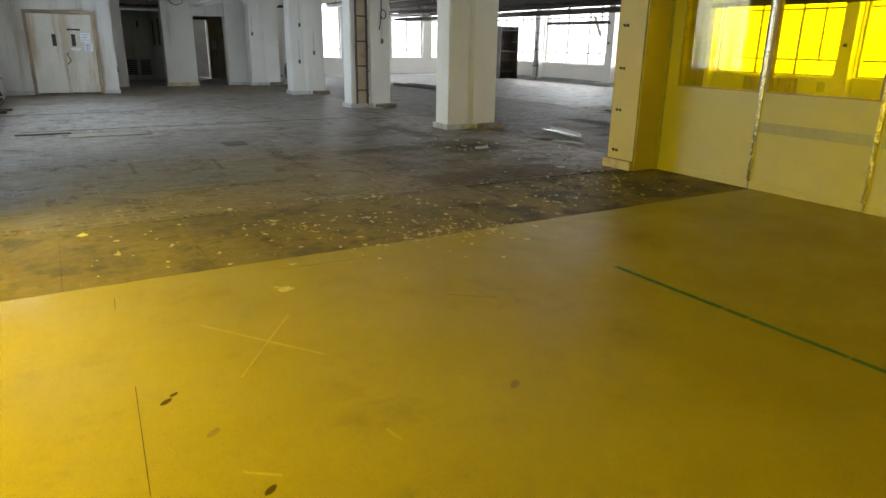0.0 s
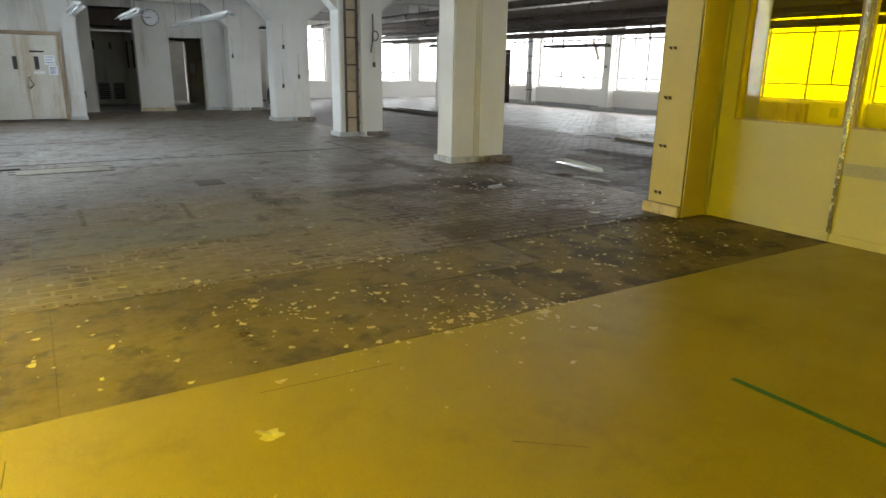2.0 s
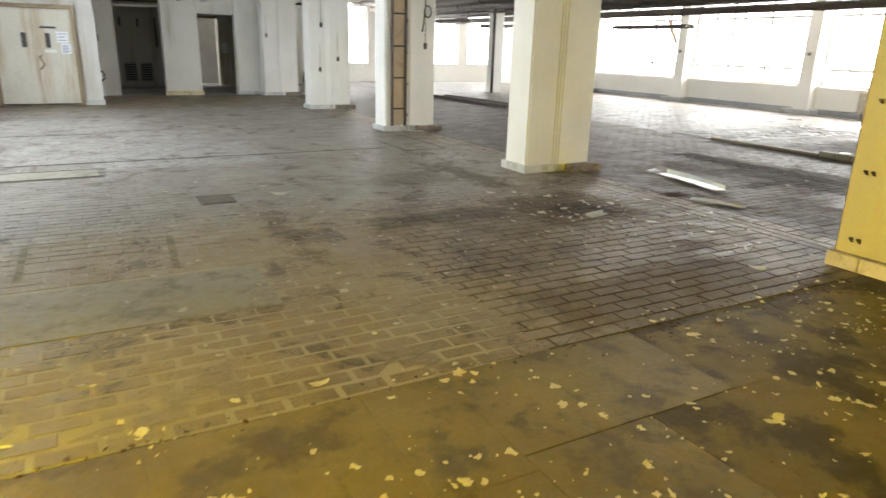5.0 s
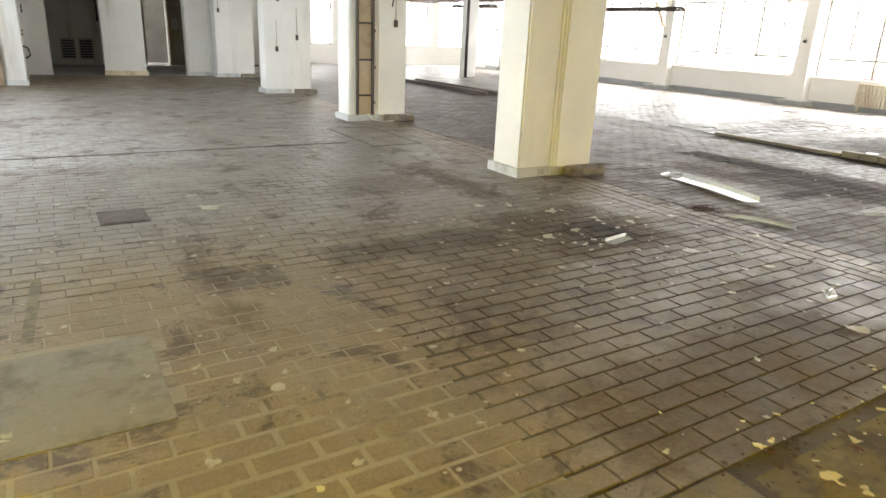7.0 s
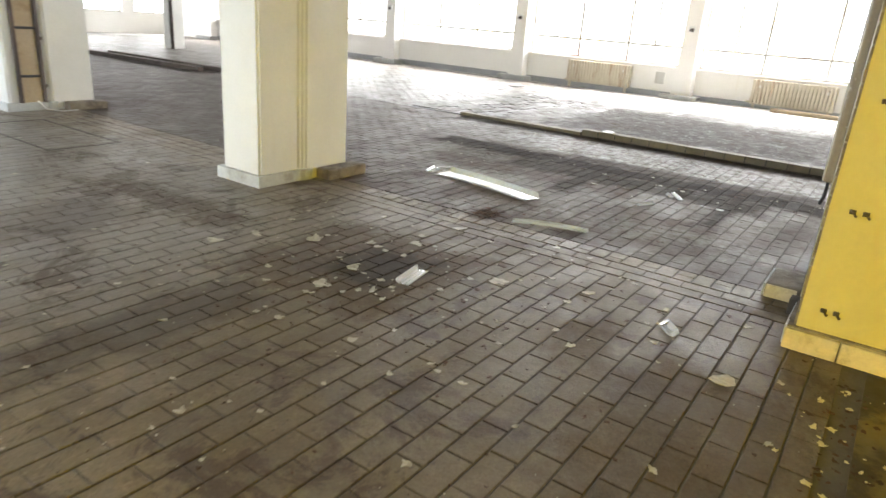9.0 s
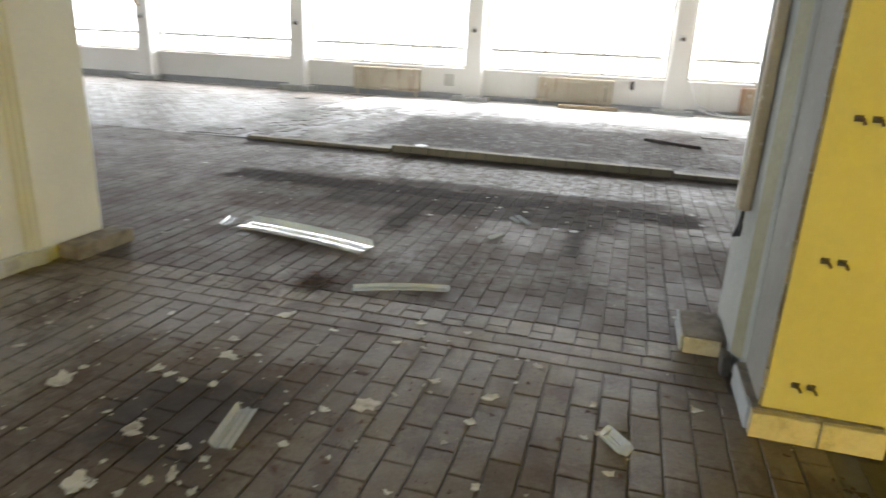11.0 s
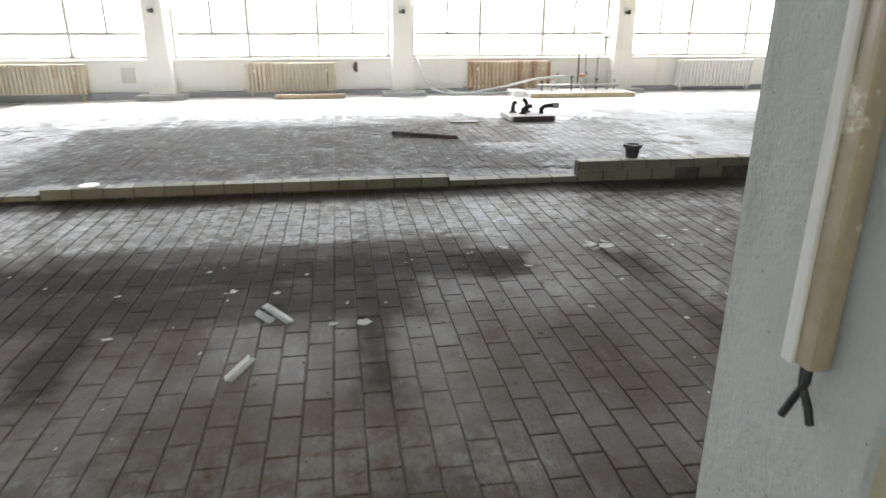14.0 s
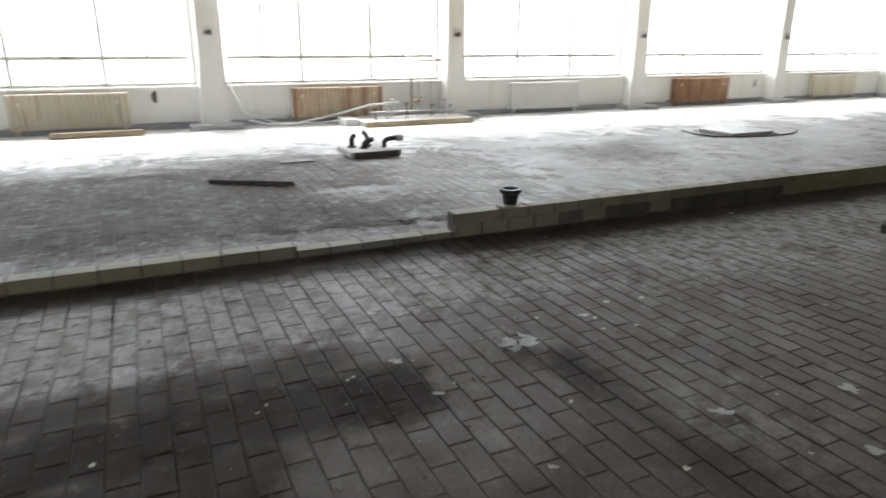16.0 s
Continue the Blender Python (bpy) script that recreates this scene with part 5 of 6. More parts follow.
def strip_mark(name, p, q, width, material, label, category, z=0.0032, h=0.0006, gaps=0, parent=None):
    """A thin tape or cut laid along the floor, in one or several lengths."""
    d = Vector((q[0] - p[0], q[1] - p[1], 0))
    ln, a = d.length, math.degrees(math.atan2(d.y, d.x))
    bm = bmesh.new()
    cuts = [0.0] + sorted(rng.uniform(0.1, 0.95) for _ in range(gaps)) + [1.0]
    for c0, c1 in zip(cuts, cuts[1:]):
        n = max(2, int((c1 - c0) * ln / 0.08))
        rows = []
        for k in range(n + 1):
            u = (c0 + (c1 - c0) * k / n) * ln
            if k == 0:
                u += 0.012 if gaps else 0
            w = width * 0.5 * (1 + 0.12 * rng.uniform(-1, 1))
            rows.append([bm.verts.new((u, s * w, zz)) for s, zz in ((-1, 0), (-1, h), (1, h), (1, 0))])
        for a0, b0 in zip(rows, rows[1:]):
            for k in range(4):
                bm.faces.new((a0[k], a0[(k + 1) % 4], b0[(k + 1) % 4], b0[k]))
        bm.faces.new(rows[0])
        bm.faces.new(rows[-1][::-1])
    ob = tagged(part(name, bm, material, parent), label, category)
    ob.matrix_world = pose(p[0], p[1], z, 0, 0, a)
    return ob


strip_mark("floor_tape", (3.34, 3.2), (3.37, 1.35), 0.042, TAPEG, "worn green marking tape stuck on the yellow floor", "tape", gaps=3)
strip_mark("floor_tape", (3.36, 1.33), (4.6, 1.31), 0.042, TAPEG, "worn green marking tape stuck on the yellow floor", "tape", gaps=2)
strip_mark("cross_mark", (0.56, 3.54), (1.03, 2.89), 0.011, TAPEY, "thin yellow tape strip of a floor cross", "tape")
strip_mark("cross_mark", (1.03, 3.46), (0.61, 2.84), 0.011, TAPEY, "thin yellow tape strip of a floor cross", "tape", z=0.004)
strip_mark("tape_scrap", (1.02, 2.13), (1.04, 2.03), 0.014, TAPEY, "short scrap of yellow tape on the floor", "tape")
strip_mark("tape_scrap", (0.44, 2.13), (0.56, 2.04), 0.012, TAPEY, "short scrap of yellow tape on the floor", "tape")
for p, q in (((0.17, 2.99), (0.13, 2.15)), ((0.18, 4.2), (0.17, 4.0)), ((5.3, 2.35), (5.9, 2.3)), ((2.0, 3.3), (2.25, 3.1)), ((1.2, 4.25), (1.9, 4.22))):
    strip_mark("floor_cut", p, q, 0.0035, SOOT, "", "", parent=sheet_floor)
for p, q in (((0.74, 8.3), (0.74, 9.18)), ((0.76, 9.14), (1.72, 9.06)), ((1.75, 9.1), (1.7, 8.2))):
    strip_mark("faded_tape", p, q, 0.05, FADED, "faded yellow marking tape on the tiled floor", "tape", z=0.001, gaps=4)
for x, y, s in ((0.27, 2.78, 0.03), (0.31, 2.83, 0.022), (0.40, 2.44, 0.035), (1.70, 2.17, 0.04), (0.5, 1.98, 0.03)):
    ob = tagged(part("dirt_spot", disc(bmesh.new(), pose(0, 0, 0.0006) @ Matrix.Diagonal((1.5, 0.7, 1, 1)), s * 0.7, 0.0012, 12), RUSTDIRT if s < 0.034 else DOORFRAME, sheet_floor))
    ob.matrix_world = pose(x, y, 0.003, 0, 0, 40)


def add_flake(bm, x, y, z, size, r):
    """An irregular curled chip of paint, about 1.5 mm thick."""
    n, a0 = r.randint(9, 14), r.uniform(0, 6.28)
    ang = r.uniform(0, 3.14)
    curl, asp = r.uniform(0.0, 0.5), r.uniform(0.45, 1.0)
    top, bot = [], []
    for k in range(n):
        a = a0 + 2 * math.pi * k / n
        q = size * 0.5 * r.uniform(0.4, 1.2)
        u, v = q * math.cos(a), q * math.sin(a) * asp
        h = z + curl * u * u / max(size, 0.01) * 1.2
        px, py = x + u * math.cos(ang) - v * math.sin(ang), y + u * math.sin(ang) + v * math.cos(ang)
        top.append(bm.verts.new((px, py, h + 0.0016)))
        bot.append(bm.verts.new((px, py, h)))
    ct = bm.verts.new((x, y, z + 0.0018))
    for k in range(n):
        bm.faces.new((top[k], top[(k + 1) % n], ct))
        bm.faces.new((top[k], bot[k], bot[(k + 1) % n], top[(k + 1) % n]))


near = [(1.31, 6.12, 7), (1.24, 6.24, 5), (1.7, 6.22, 5), (2.08, 6.2, 9), (2.72, 6.01, 10), (3.07, 5.69, 7), (2.0, 5.53, 5), (1.75, 5.34, 5), (2.67, 4.57, 8), (3.11, 4.4, 9), (3.49, 4.31, 7), (3.79, 5.03, 7), (5.27, 5.71, 6),
        (2.33, 5.27, 5), (1.55, 5.53, 8), (0.65, 5.17, 5), (0.58, 5.42, 4), (0.3, 5.51, 5), (0.07, 5.78, 9), (0.4, 6.53, 7), (0.83, 6.94, 7), (1.63, 7.39, 6), (2.49, 4.56, 7), (3.19, 4.03, 6), (2.72, 4.13, 5), (0.28, 5.13, 6), (0.83, 6.25, 6), (1.14, 3.86, 12), (2.75, 3.74, 6)]
far = [(5.12, 9.5, 10), (5.11, 8.52, 14), (5.23, 8.25, 9), (5.59, 9.08, 12), (5.82, 8.79, 10), (6.54, 8.55, 13), (5.86, 7.81, 10), (6.1, 7.34, 9), (6.04, 8.58, 9), (6.2, 8.64, 6), (5.4, 9.43, 10), (5.89, 7.38, 6), (5.59, 6.48, 12), (6.3, 6.5, 6), (6.19, 6.91, 5), (6.68, 7.58, 6),
       (6.45, 7.18, 5), (6.71, 7.84, 7), (6.45, 7.88, 5), (5.4, 8.56, 8), (2.93, 10.76, 12), (3.0, 10.3, 20), (8.84, 7.39, 6), (8.84, 7.24, 7), (9.92, 5.11, 6), (8.86, 5.2, 9), (8.76, 4.53, 9), (8.42, 4.89, 8), (10.43, 6.19, 7), (9.84, 6.26, 6), (9.48, 6.2, 6)]
for group, sign in ((near, 0), (far, 1)):
    for x, y, s in group:
        bm = bmesh.new()
        add_flake(bm, 0, 0, 0, s * 0.0115, rng)
        ob = tagged(part("paint_flake", bm, PLASTERCHIP if x > 7 else FLAKE if y < 6.3 else DULLFLAKE), "curled cream paint flake fallen on the floor" if x < 7 else "white plaster chip lying on the floor tiles", "paint flake", "larger paint flakes")
        ob.matrix_world = pose(x, y, 0.0035 if y < 4.46 else 0.0012)


def scatter(name, count, place, sizes, material, label, seed):
    r = random.Random(seed)
    bm = bmesh.new()
    for _ in range(count):
        x, y = place(r)
        z = 0.0034 if y < 4.47 else 0.0015
        if x > 11.9:
            z = 0.053
        add_flake(bm, x, y, z, sizes[0] + (sizes[1] - sizes[0]) * r.random() ** 2.5, r)
    return tagged(part(name, bm, material), label, "litter", kind="stuff")


def clump(cx, cy, sx, sy):
    return lambda r: (min(max(r.gauss(cx, sx), -0.9), 6.1), min(max(r.gauss(cy, sy), 3.2), 20))


scatter("flake_litter", 170, clump(2.7, 4.8, 0.75, 0.4), (0.01, 0.065), FLAKE, "small cream paint flakes scattered on the brown slabs", 1)
scatter("flake_litter", 190, lambda r: (r.uniform(0.0, 6.1), r.gauss(5.3, 0.5)), (0.007, 0.055), FLAKE, "small cream paint flakes scattered on the brown slabs", 2)
scatter("flake_litter", 160, lambda r: (r.uniform(4.0, 6.1), r.uniform(4.6, 6.2)), (0.01, 0.07), FLAKE, "cream paint flakes heaped near the yellow column", 3)
scatter("flake_litter", 330, lambda r: (r.uniform(1.0, 6.6), r.uniform(6.1, 10.2)), (0.008, 0.06), DULLFLAKE, "pale paint flakes scattered on the floor tiles", 4)
scatter("flake_litter", 60, clump(5.5, 8.5, 0.5, 0.5), (0.01, 0.08), DULLFLAKE, "pale paint flakes strewn about a dark stain", 8)
scatter("flake_litter", 220, lambda r: (r.uniform(-0.9, 6.0), r.uniform(7.0, 15.5)), (0.01, 0.07), DULLFLAKE, "pale flakes on the far tiled floor", 5)
scatter("flake_litter", 170, lambda r: (r.uniform(6.9, 11.4), r.uniform(2.5, 13.0)), (0.008, 0.06), DULLFLAKE, "pale plaster crumbs on the aisle floor", 6)
scatter("dirt_litter", 240, lambda r: (r.uniform(4.5, 11.2), r.uniform(4.5, 10.5)), (0.006, 0.035), RUSTDIRT, "dark dirt crumbs on the tiled floor", 7)
scatter("dirt_litter", 160, lambda r: (r.gauss(9.6, 0.2), r.uniform(5.8, 10.4)), (0.01, 0.04), RUSTDIRT, "dark crumbled dirt along the floor channel", 9)
scatter("dirt_litter", 160, lambda r: (r.gauss(7.04, 0.07), r.gauss(8.62, 0.06)), (0.01, 0.06), RUSTDIRT, "clump of dark moss and dirt", 10)
scatter("dirt_litter", 220, lambda r: (r.uniform(12.2, 16.0), r.gauss(6.2, 1.6)), (0.015, 0.07), RUSTDIRT, "dark rubble crumbs on the raised floor", 12)
scatter("dirt_litter", 420, clump(5.5, 8.4, 0.55, 0.6), (0.006, 0.035), RUSTDIRT, "dark brown grit heaped on a stained patch of tiles", 21)
scatter("dirt_litter", 420, lambda r: (r.uniform(3.2, 10.6), r.gauss(7.6, 1.2)), (0.006, 0.03), RUSTDIRT, "dark brown grit strewn over the floor tiles", 22)
scatter("dirt_litter", 260, lambda r: (r.gauss(9.4, 0.35), r.uniform(3.0, 11.0)), (0.006, 0.035), RUSTDIRT, "dark grit along a stained band of floor tiles", 23)
scatter("dirt_litter", 16, lambda r: (r.gauss(1.33, 0.02), r.gauss(4.98, 0.03)), (0.01, 0.035), RUSTDIRT, "small lump of dark brown rust on the slab", 13)

scatter("dirt_litter", 130, lambda r: (r.uniform(3.8, 6.1), r.gauss(5.97, 0.07)), (0.01, 0.05), RUSTDIRT, "dark dirt lodged along the slab edge", 14)
scatter("dirt_litter", 120, lambda r: (r.uniform(-0.9, 3.6), r.gauss(6.04, 0.05)), (0.008, 0.035), RUSTDIRT, "dark dirt lodged along the slab edge", 15)

# dense little heaps of flakes where the paint came down
heaps = [(1.55, 5.5), (1.66, 5.35), (1.73, 5.2), (2.25, 5.25), (2.63, 4.56), (2.5, 4.54), (2.86, 4.68), (3.05, 4.35), (3.13, 4.53), (3.45, 4.5), (2.79, 4.39), (2.71, 5.99), (1.32, 6.08), (5.6, 5.6), (5.2, 5.45)]
scatter("flake_litter", 200, lambda r: (lambda h: (r.gauss(h[0], 0.09), r.gauss(h[1], 0.07)))(r.choice(heaps)), (0.010, 0.06), FLAKE, "cream paint flakes lying in small dense heaps", 31)
scatter("flake_litter", 90, lambda r: (r.gauss(9.3, 0.7), r.uniform(3.0, 10.0)), (0.006, 0.035), DULLFLAKE, "grey-white plaster crumbs on the aisle tiles", 32)

# ribbed acrylic strips fallen from lamps


def acrylic_strip(p, q, width, flange, label, tilt=0.0):
    """A ribbed clear channel: a flat ribbed web and one raised edge."""
    d = Vector((q[0] - p[0], q[1] - p[1], 0))
    ln, a = d.length, math.degrees(math.atan2(d.y, d.x))
    prof = []
    n = max(4, int(width / 0.012))
    for k in range(n + 1):
        prof.append((width * k / n, 0.002 + (0.004 if k % 2 else 0.0)))
    prof += [(width + 0.008, 0.012 + flange * 0.5), (width + 0.012, flange + 0.004)]
    back = [(u, v + 0.003) for u, v in prof[::-1]]
    out = prof + back
    bm = bmesh.new()
    rows = []
    for u in (0.0, 0.25, 0.5, 0.75, 1.0):
        jag = rng.uniform(-0.025, 0.025) if u in (0.0, 1.0) else 0
        rows.append([bm.verts.new((u * ln + jag * (i % 3 - 1), s, v + 0.012 * math.sin(u * 3.1) * tilt)) for i, (s, v) in enumerate(out)])
    m = len(out)
    for r0, r1 in zip(rows, rows[1:]):
        for k in range(m):
            bm.faces.new((r0[k], r0[(k + 1) % m], r1[(k + 1) % m], r1[k]))
    bm.faces.new(rows[0])
    bm.faces.new(rows[-1][::-1])
    ob = tagged(part("acrylic_strip", bm, ACRYLIC), label, "plastic strip", "fallen lamp covers")
    ob.matrix_world = pose(p[0], p[1], 0.0015, 0, 0, a)
    return ob


acrylic_strip((7.62, 8.60), (7.83, 9.68), -0.19, 0.055, "long clear ribbed lamp cover broken on the floor", 1.0)
acrylic_strip((6.98, 8.36), (7.18, 7.83), 0.055, 0.014, "narrow clear ribbed lamp cover piece on the tiles", 1.0)
acrylic_strip((5.42, 8.15), (5.68, 8.2), 0.07, 0.025, "short clear ribbed lamp cover piece on the tiles")
acrylic_strip((5.97, 6.88), (5.87, 6.80), 0.04, 0.03, "small curled clear plastic shard on the tiles")
acrylic_strip((8.99, 7.79), (8.88, 7.71), 0.025, 0.01, "thin clear plastic shard on the tiles")
acrylic_strip((9.08, 7.76), (8.86, 7.62), 0.025, 0.01, "thin clear plastic shard on the tiles")
acrylic_strip((8.33, 7.81), (8.52, 7.73), 0.03, 0.012, "thin clear plastic shard on the tiles")
acrylic_strip((7.85, 9.76), (8.07, 9.82), 0.06, 0.02, "broken end of a clear ribbed lamp cover")
saucer = tagged(part("saucer", disc(disc(bmesh.new(), pose(0, 0, 0.006), 0.05, 0.012, 24, 0.075), pose(0, 0, 0.015), 0.075, 0.006, 24, 0.08), WHITEPL), "small white dish lying on the kerb", "dish")
saucer.matrix_world = pose(11.645, 9.45, 0.0925)
wad = bmesh.new()
for k in range(7):
    add_flake(wad, rng.uniform(-0.06, 0.06), rng.uniform(-0.09, 0.09), 0.001 + 0.005 * k, rng.uniform(0.07, 0.125), rng)
paper = tagged(part("crumpled_paper", wad, PLASTERCHIP), "torn crumpled white paper on the tiled floor", "paper")
paper.matrix_world = pose(9.75, 5.63, 0.002)
brk = tagged(part("loose_brick", boxes((-0.06, 0.06, -0.12, 0.12, 0.0, 0.075), bevel=0.01), SOOT), "dark sooty brick lying on the floor", "brick")
brk.matrix_world = pose(10.3, 1.78, 0.001, 0, 0, 25)
drain = thing("drain_cover", 2.33, 10.28, 0.0, "rusty square drain cover set in the tiles", "drain cover")
part("frame", boxes((-0.17, 0.17, -0.2, 0.2, 0.0, 0.004)), IRON, drain)
part("cover", boxes((-0.14, 0.14, -0.17, 0.17, 0.0042, 0.008), bevel=0.001), LAGGING, drain)
pit = thing("pit_cover", 5.9, 13.4, 0.0, "large flush floor plate with a dark rim", "floor plate")
part("rim", boxes((-0.36, 0.36, -0.82, -0.8, 0.0, 0.004), (-0.36, 0.36, 0.8, 0.82, 0.0, 0.004), (-0.36, -0.34, -0.8, 0.8, 0.0, 0.004), (0.34, 0.36, -0.8, 0.8, 0.0, 0.004)), IRON, pit)
for x0, x1, y0, y1, h in ((-0.56, 5.3, 12.94, 12.97, 0.005), (-0.9, 1.5, 15.9, 15.92, 0.005), (-0.6, 0.2, 12.5, 12.56, 0.02)):
    tagged(part("floor_strip", boxes((x0, x1, y0, y1, 0.0, h), bevel=0.001), IRON), "dark metal joint strip across the tiled floor", "metal strip")
tagged(part("floor_cable", tube(bmesh.new(), [(15.55, -1.05, PZ + 0.01), (15.1, -0.9, PZ + 0.01), (14.75, -0.95, PZ + 0.01), (14.52, -1.4, PZ + 0.01), (14.46, -1.85, PZ + 0.01), (14.52, -2.4, PZ + 0.01), (14.8, -2.9, PZ + 0.01)], 0.012, 6), BLACK), "thin black cable curving round the floor hatch", "cable")
scatter("dirt_litter", 160, lambda r: (lambda y: (12.0 + 0.25 * (y - 5.0) * 0.5 + r.gauss(0, 0.05), y))(r.uniform(4.9, 6.5)), (0.015, 0.09), SOOT, "dark rubble along a crack in the cement", 33)

# slabs and screed patches
setting("screed_patch", boxes((0.30, 2.20, 7.25, 8.05, -0.006, 0.0035), bevel=0.003), SCREED, "smooth grey-green cement patch in the tiled floor", "floor")
setting("screed_patch", boxes((0.15, 1.32, 12.0, 12.45, -0.006, 0.0035), bevel=0.003), SCREED, "smooth pale cement patch in the tiled floor", "floor")
setting("mortar_bed", boxes((WEST + 0.01, 3.3, 6.03, 8.7, -0.0065, -0.0022)), WORN, "pale mortar between worn paving tiles", "floor")
xs = [WEST + 0.005, -0.55, -0.09, 0.38, 0.83, 1.30, 1.75, 2.2, 2.62]
for x0, x1 in zip(xs, xs[1:]):
    for y0, y1 in ((4.47, 5.2), (5.2, 6.02)):
        part("floor_slab", boxes((x0 + 0.001, x1 - 0.001, y0 + (0.0015 if y0 > 5 else 0), y1 - 0.0015, -0.0069, rng.uniform(-0.0005, 0.0012)), bevel=0.001), SLAB, floor_west)
for x0, x1, y0, y1, m, z in ((2.622, 3.84, 5.30, 6.02, SLAB, 0.002), (2.622, 3.3, 4.47, 5.296, SLAB, 0.0005), (3.304, 4.3, 4.47, 5.296, DARKSLAB, 0.0), (3.844, 5.0, 5.30, 5.95, DARKSLAB, -0.003), (4.304, 5.4, 4.47, 5.296, DARKSLAB, 0.0004),
                             (5.004, 6.16, 5.30, 5.93, DARKSLAB, -0.002), (5.404, 6.62, 4.47, 5.296, DARKSLAB, 0.0), (6.162, 6.62, 5.30, 5.79, DARKSLAB, -0.002)):
    part("floor_slab", boxes((x0, x1, y0, y1, -0.0069, z), bevel=0.002), m, floor_west)

# kerb of cream tiles
kerb = setting("kerb", boxes((11.595, 11.70, -16.9, 5.12, -0.01, 0.185), (11.595, 11.70, 5.125, 6.345, -0.01, 0.05), (11.595, 11.70, 6.35, 9.83, -0.01, 0.084), (11.6, 11.70, 9.83, 11.95, -0.01, 0.04)), SOOT, "low kerb faced with cream tiles, broken and sooty in places", "kerb")
kmesh = {}


def kerb_tile(y, ln, z0, z1, x0=11.58, x1=11.715):
    key = (round(ln, 3), round(z1 - z0, 3), round(x1 - x0, 3))
    if key not in kmesh:
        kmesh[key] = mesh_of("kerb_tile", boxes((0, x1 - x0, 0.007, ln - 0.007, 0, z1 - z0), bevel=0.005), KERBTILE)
    ob = part("kerb_tile", kmesh[key], None, kerb)
    ob.location = (x0 + rng.uniform(-0.003, 0.003), y, z0 + rng.uniform(-0.001, 0.001))
    ob.rotation_euler = (0, 0, rng.uniform(-0.008, 0.008))


for k in range(14):
    kerb_tile(6.36 + 0.2475 * k, 0.2475, 0.006, 0.092)
for k in range(5):
    kerb_tile(5.13 + 0.243 * k, 0.243, 0.004, 0.056)
for k in range(8):
    kerb_tile(9.85 + 0.262 * k, 0.262, 0.003, 0.045)
for k in range(60):
    y = 4.875 - 0.245 * k
    if not 0.9 < y < 4.3 or rng.random() < 0.3:
        kerb_tile(y, 0.245, 0.004, 0.105)
    kerb_tile(y + (0.06 if k else 0), 0.245 if k else 0.24, 0.108, 0.192, 11.578)

# floor tiles: the nearest are single pieces, the rest one joined mesh
TL, TW = 0.245, 0.1225


def tile_mesh(rows, name, material):
    """rows: centre x, y, top z, half length, half width, tilt x, tilt y. Bevelled tops, open below."""
    a = np.array(rows, dtype=np.float64)
    n = len(a)
    sx, sy = np.array([-1, 1, 1, -1]), np.array([-1, -1, 1, 1])
    v = np.zeros((n, 12, 3))
    for lev, (inset, dz) in enumerate(((0.0035, 0.0), (0.0, -0.003), (0.0, -0.011))):
        for c in range(4):
            hx, hy = (a[:, 3] - inset) * sx[c], (a[:, 4] - inset) * sy[c]
            v[:, lev * 4 + c] = np.stack([a[:, 0] + hx, a[:, 1] + hy, a[:, 2] + dz + hx * a[:, 5] + hy * a[:, 6]], 1)
    quad = [(0, 1, 2, 3)] + [(b + (c + 1) % 4, b + c, b + 4 + c, b + 4 + (c + 1) % 4) for b in (0, 4) for c in range(4)]
    f = (np.arange(n)[:, None, None] * 12 + np.array(quad)[None]).reshape(-1, 4)
    me = bpy.data.meshes.new(name)
    me.from_pydata(v.reshape(-1, 3).tolist(), [], f.tolist())
    me.materials.append(material)
    return me


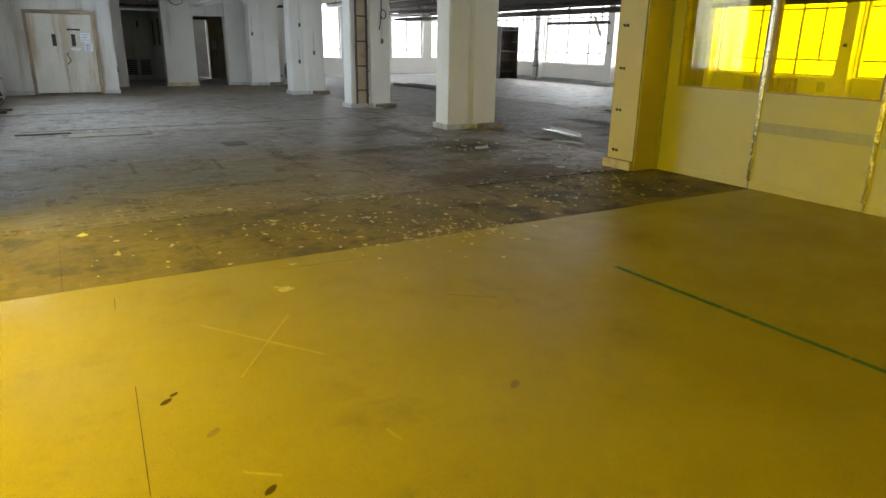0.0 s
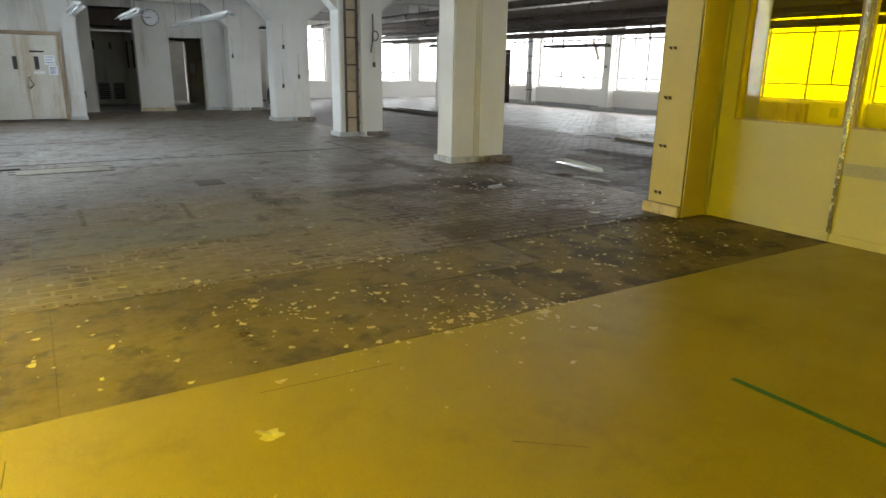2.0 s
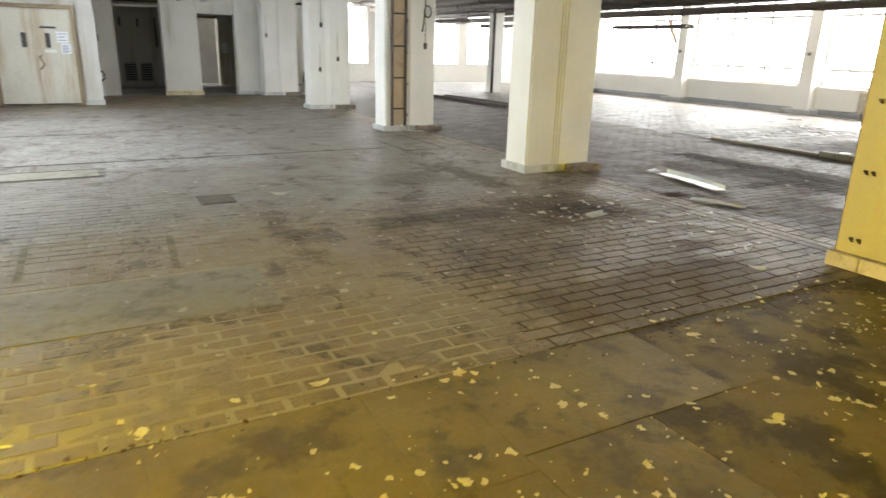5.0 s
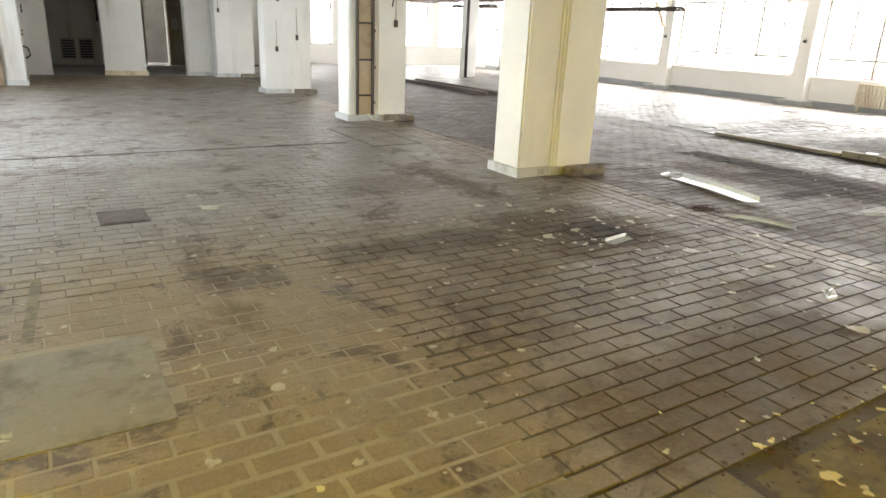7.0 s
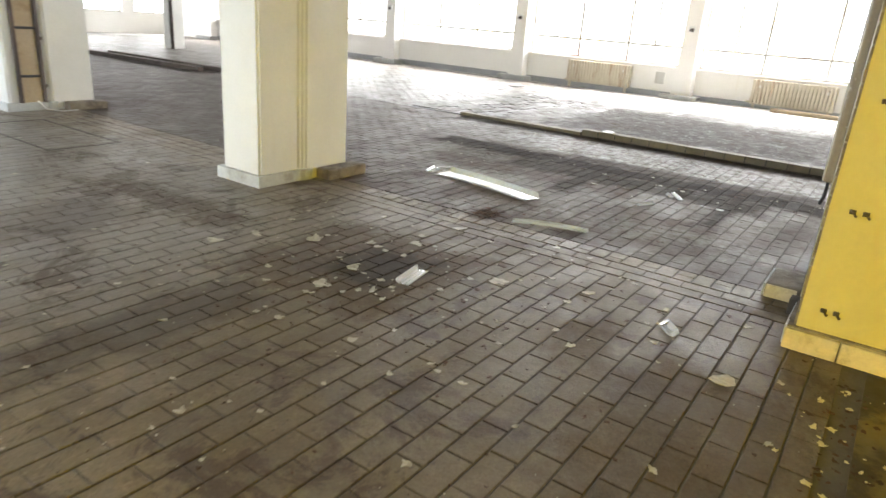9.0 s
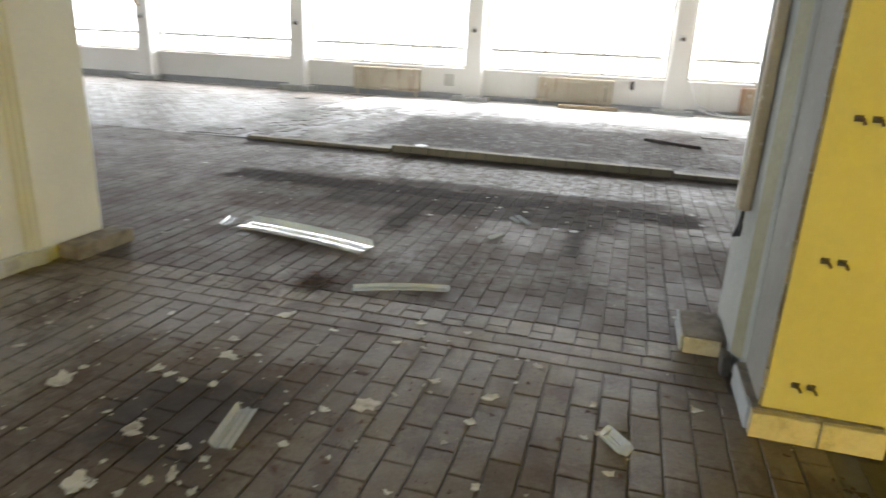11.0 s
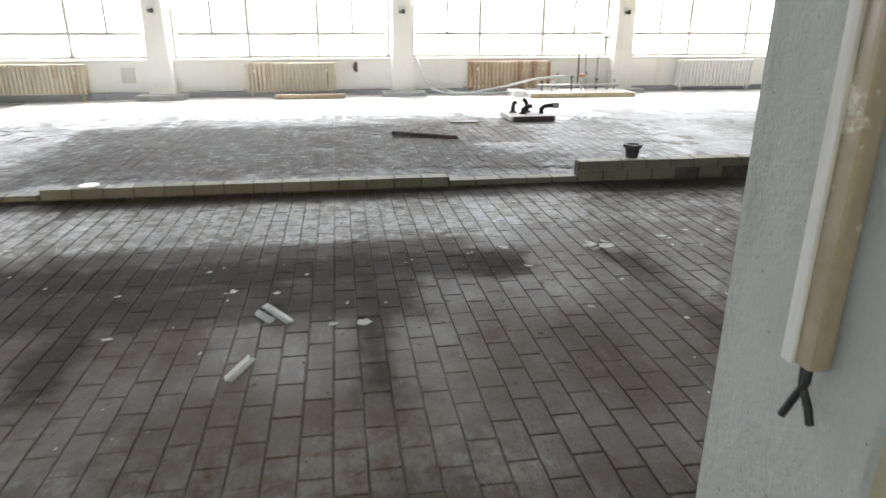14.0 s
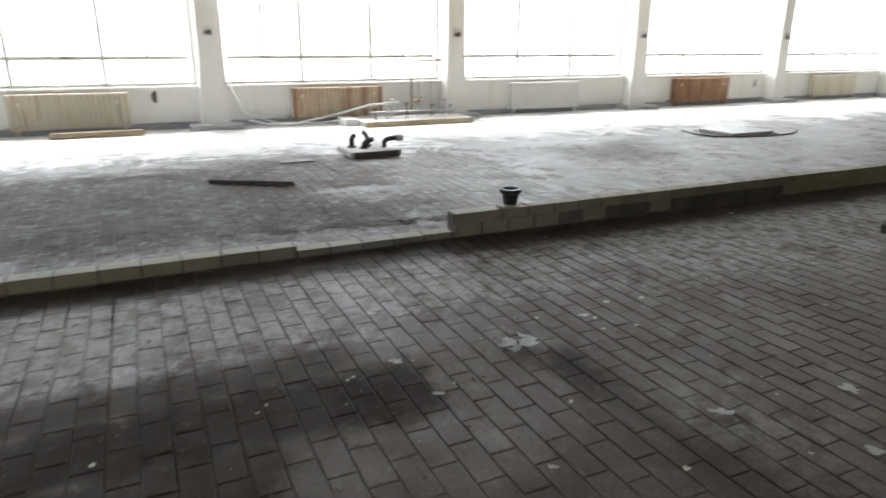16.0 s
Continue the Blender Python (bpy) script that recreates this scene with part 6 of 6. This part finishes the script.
def field(floor, x0, x1, y0, y1, near_box, along="x", joint=0.008, z=0.0, keep=None, worn=None, pitch=(TL, TW), seed=1, material=None):
    r = random.Random(seed)
    lp, wp = pitch
    u0, u1, v0, v1 = (x0, x1, y0, y1) if along == "x" else (y0, y1, x0, x1)
    rest, nearest = [], []
    nv = max(1, int(round((v1 - v0) / wp)))
    for j in range(nv):
        u = u0 - (0.5 * lp if j % 2 else 0) + r.uniform(-0.02, 0.02)
        v = v0 + (j + 0.5) * wp
        while u < u1 - 0.03:
            a, b = max(u, u0), min(u + lp, u1)
            u += lp
            if b - a < 0.04:
                continue
            c = (a + b) / 2
            x, y = (c, v) if along == "x" else (v, c)
            if keep and not keep(x, y, r):
                continue
            w = worn(x, y) if worn else 0.0
            jt = joint + 0.022 * w * r.uniform(0.5, 1.3)
            hl, hw = (b - a - jt * (0.55 + 0.45 * w)) / 2, (wp - jt * r.uniform(0.75, 1.2)) / 2
            hx, hy = (hl, hw) if along == "x" else (hw, hl)
            row = (x, y, (z(y) if callable(z) else z) + r.uniform(-0.0012, 0.0008) - 0.001 * w, hx, hy, r.uniform(-0.006, 0.006), r.uniform(-0.008, 0.008))
            if near_box and near_box[0] < x < near_box[1] and near_box[2] < y < near_box[3] and len(nearest) < 300:
                nearest.append(row)
            else:
                rest.append(row)
    ob = part("tile_field", tile_mesh(rest, "tile_field", material), None, floor)
    tagged(ob, "joined field of worn clay floor tiles", kind="stuff")
    shared = {}
    for row in nearest:
        key = (round(row[3], 2), round(row[4], 2))
        if key not in shared:
            shared[key] = tile_mesh([(0, 0, 0, row[3], row[4], 0, 0)], "tile", material)
        t = part("tile", shared[key], None, floor)
        t.location = row[:3]
        t.rotation_euler = (row[6], -row[5], r.uniform(-0.006, 0.006))


def west_keep(x, y, r):
    if 0.28 < x < 2.22 and 7.2 < y < 8.1 or 0.12 < x < 1.36 and 11.95 < y < 12.5:
        return False
    return True


def west_worn(x, y):
    k = 0.9 - max(0.0, (y - 6.7) / 1.1, (x - 2.9) / 0.8)
    return max(0.0, min(1.0, k + 0.7 * noise.noise((x * 1.1, y * 1.6, 5))))


field(floor_west, WEST + 0.04, 6.505, 6.03, 24.35, (3.3, 6.5, 6.1, 8.3), keep=west_keep, worn=west_worn, seed=2, material=TILE)
field(floor_east, 6.51, 6.745, 6.34, 24.2, None, "y", pitch=(0.2425, 0.1175), seed=3, material=TILE)
field(floor_east, 6.75, 6.942, 6.34, 24.2, None, "x", pitch=(0.192, 0.1175), seed=4, material=TILE)
field(floor_east, 6.945, 11.575, -10.0, 30.0, (6.9, 9.1, 5.8, 9.3), joint=0.006, keep=lambda x, y, r: r.random() > 0.001, pitch=(0.2425, 0.1175), seed=5, material=TILEGREY)


def platform_keep(x, y, r):
    """Tiles show where the cement topping has worn away."""
    n = noise.noise((x * 0.55, y * 0.4, 9)) + 0.6 * noise.noise((x * 1.7, y * 1.7, 2)) + 0.4 * r.uniform(-1, 1)
    return n > -0.3 - 0.5 * (3.5 < y < 11.5 and x < 15.8) + 1.2 * max(0.0, x - 15.6) + 1.5 * max(0.0, 3.6 - y)


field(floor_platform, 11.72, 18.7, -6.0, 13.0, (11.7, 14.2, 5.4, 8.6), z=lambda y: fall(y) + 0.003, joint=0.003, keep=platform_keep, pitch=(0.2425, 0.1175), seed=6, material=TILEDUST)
field(floor_platform, 11.578, 19.0, 13.0, 30.0, None, joint=0.006, keep=lambda x, y, r: r.random() > 0.002, pitch=(0.2425, 0.1175), seed=8, material=TILENORTH)
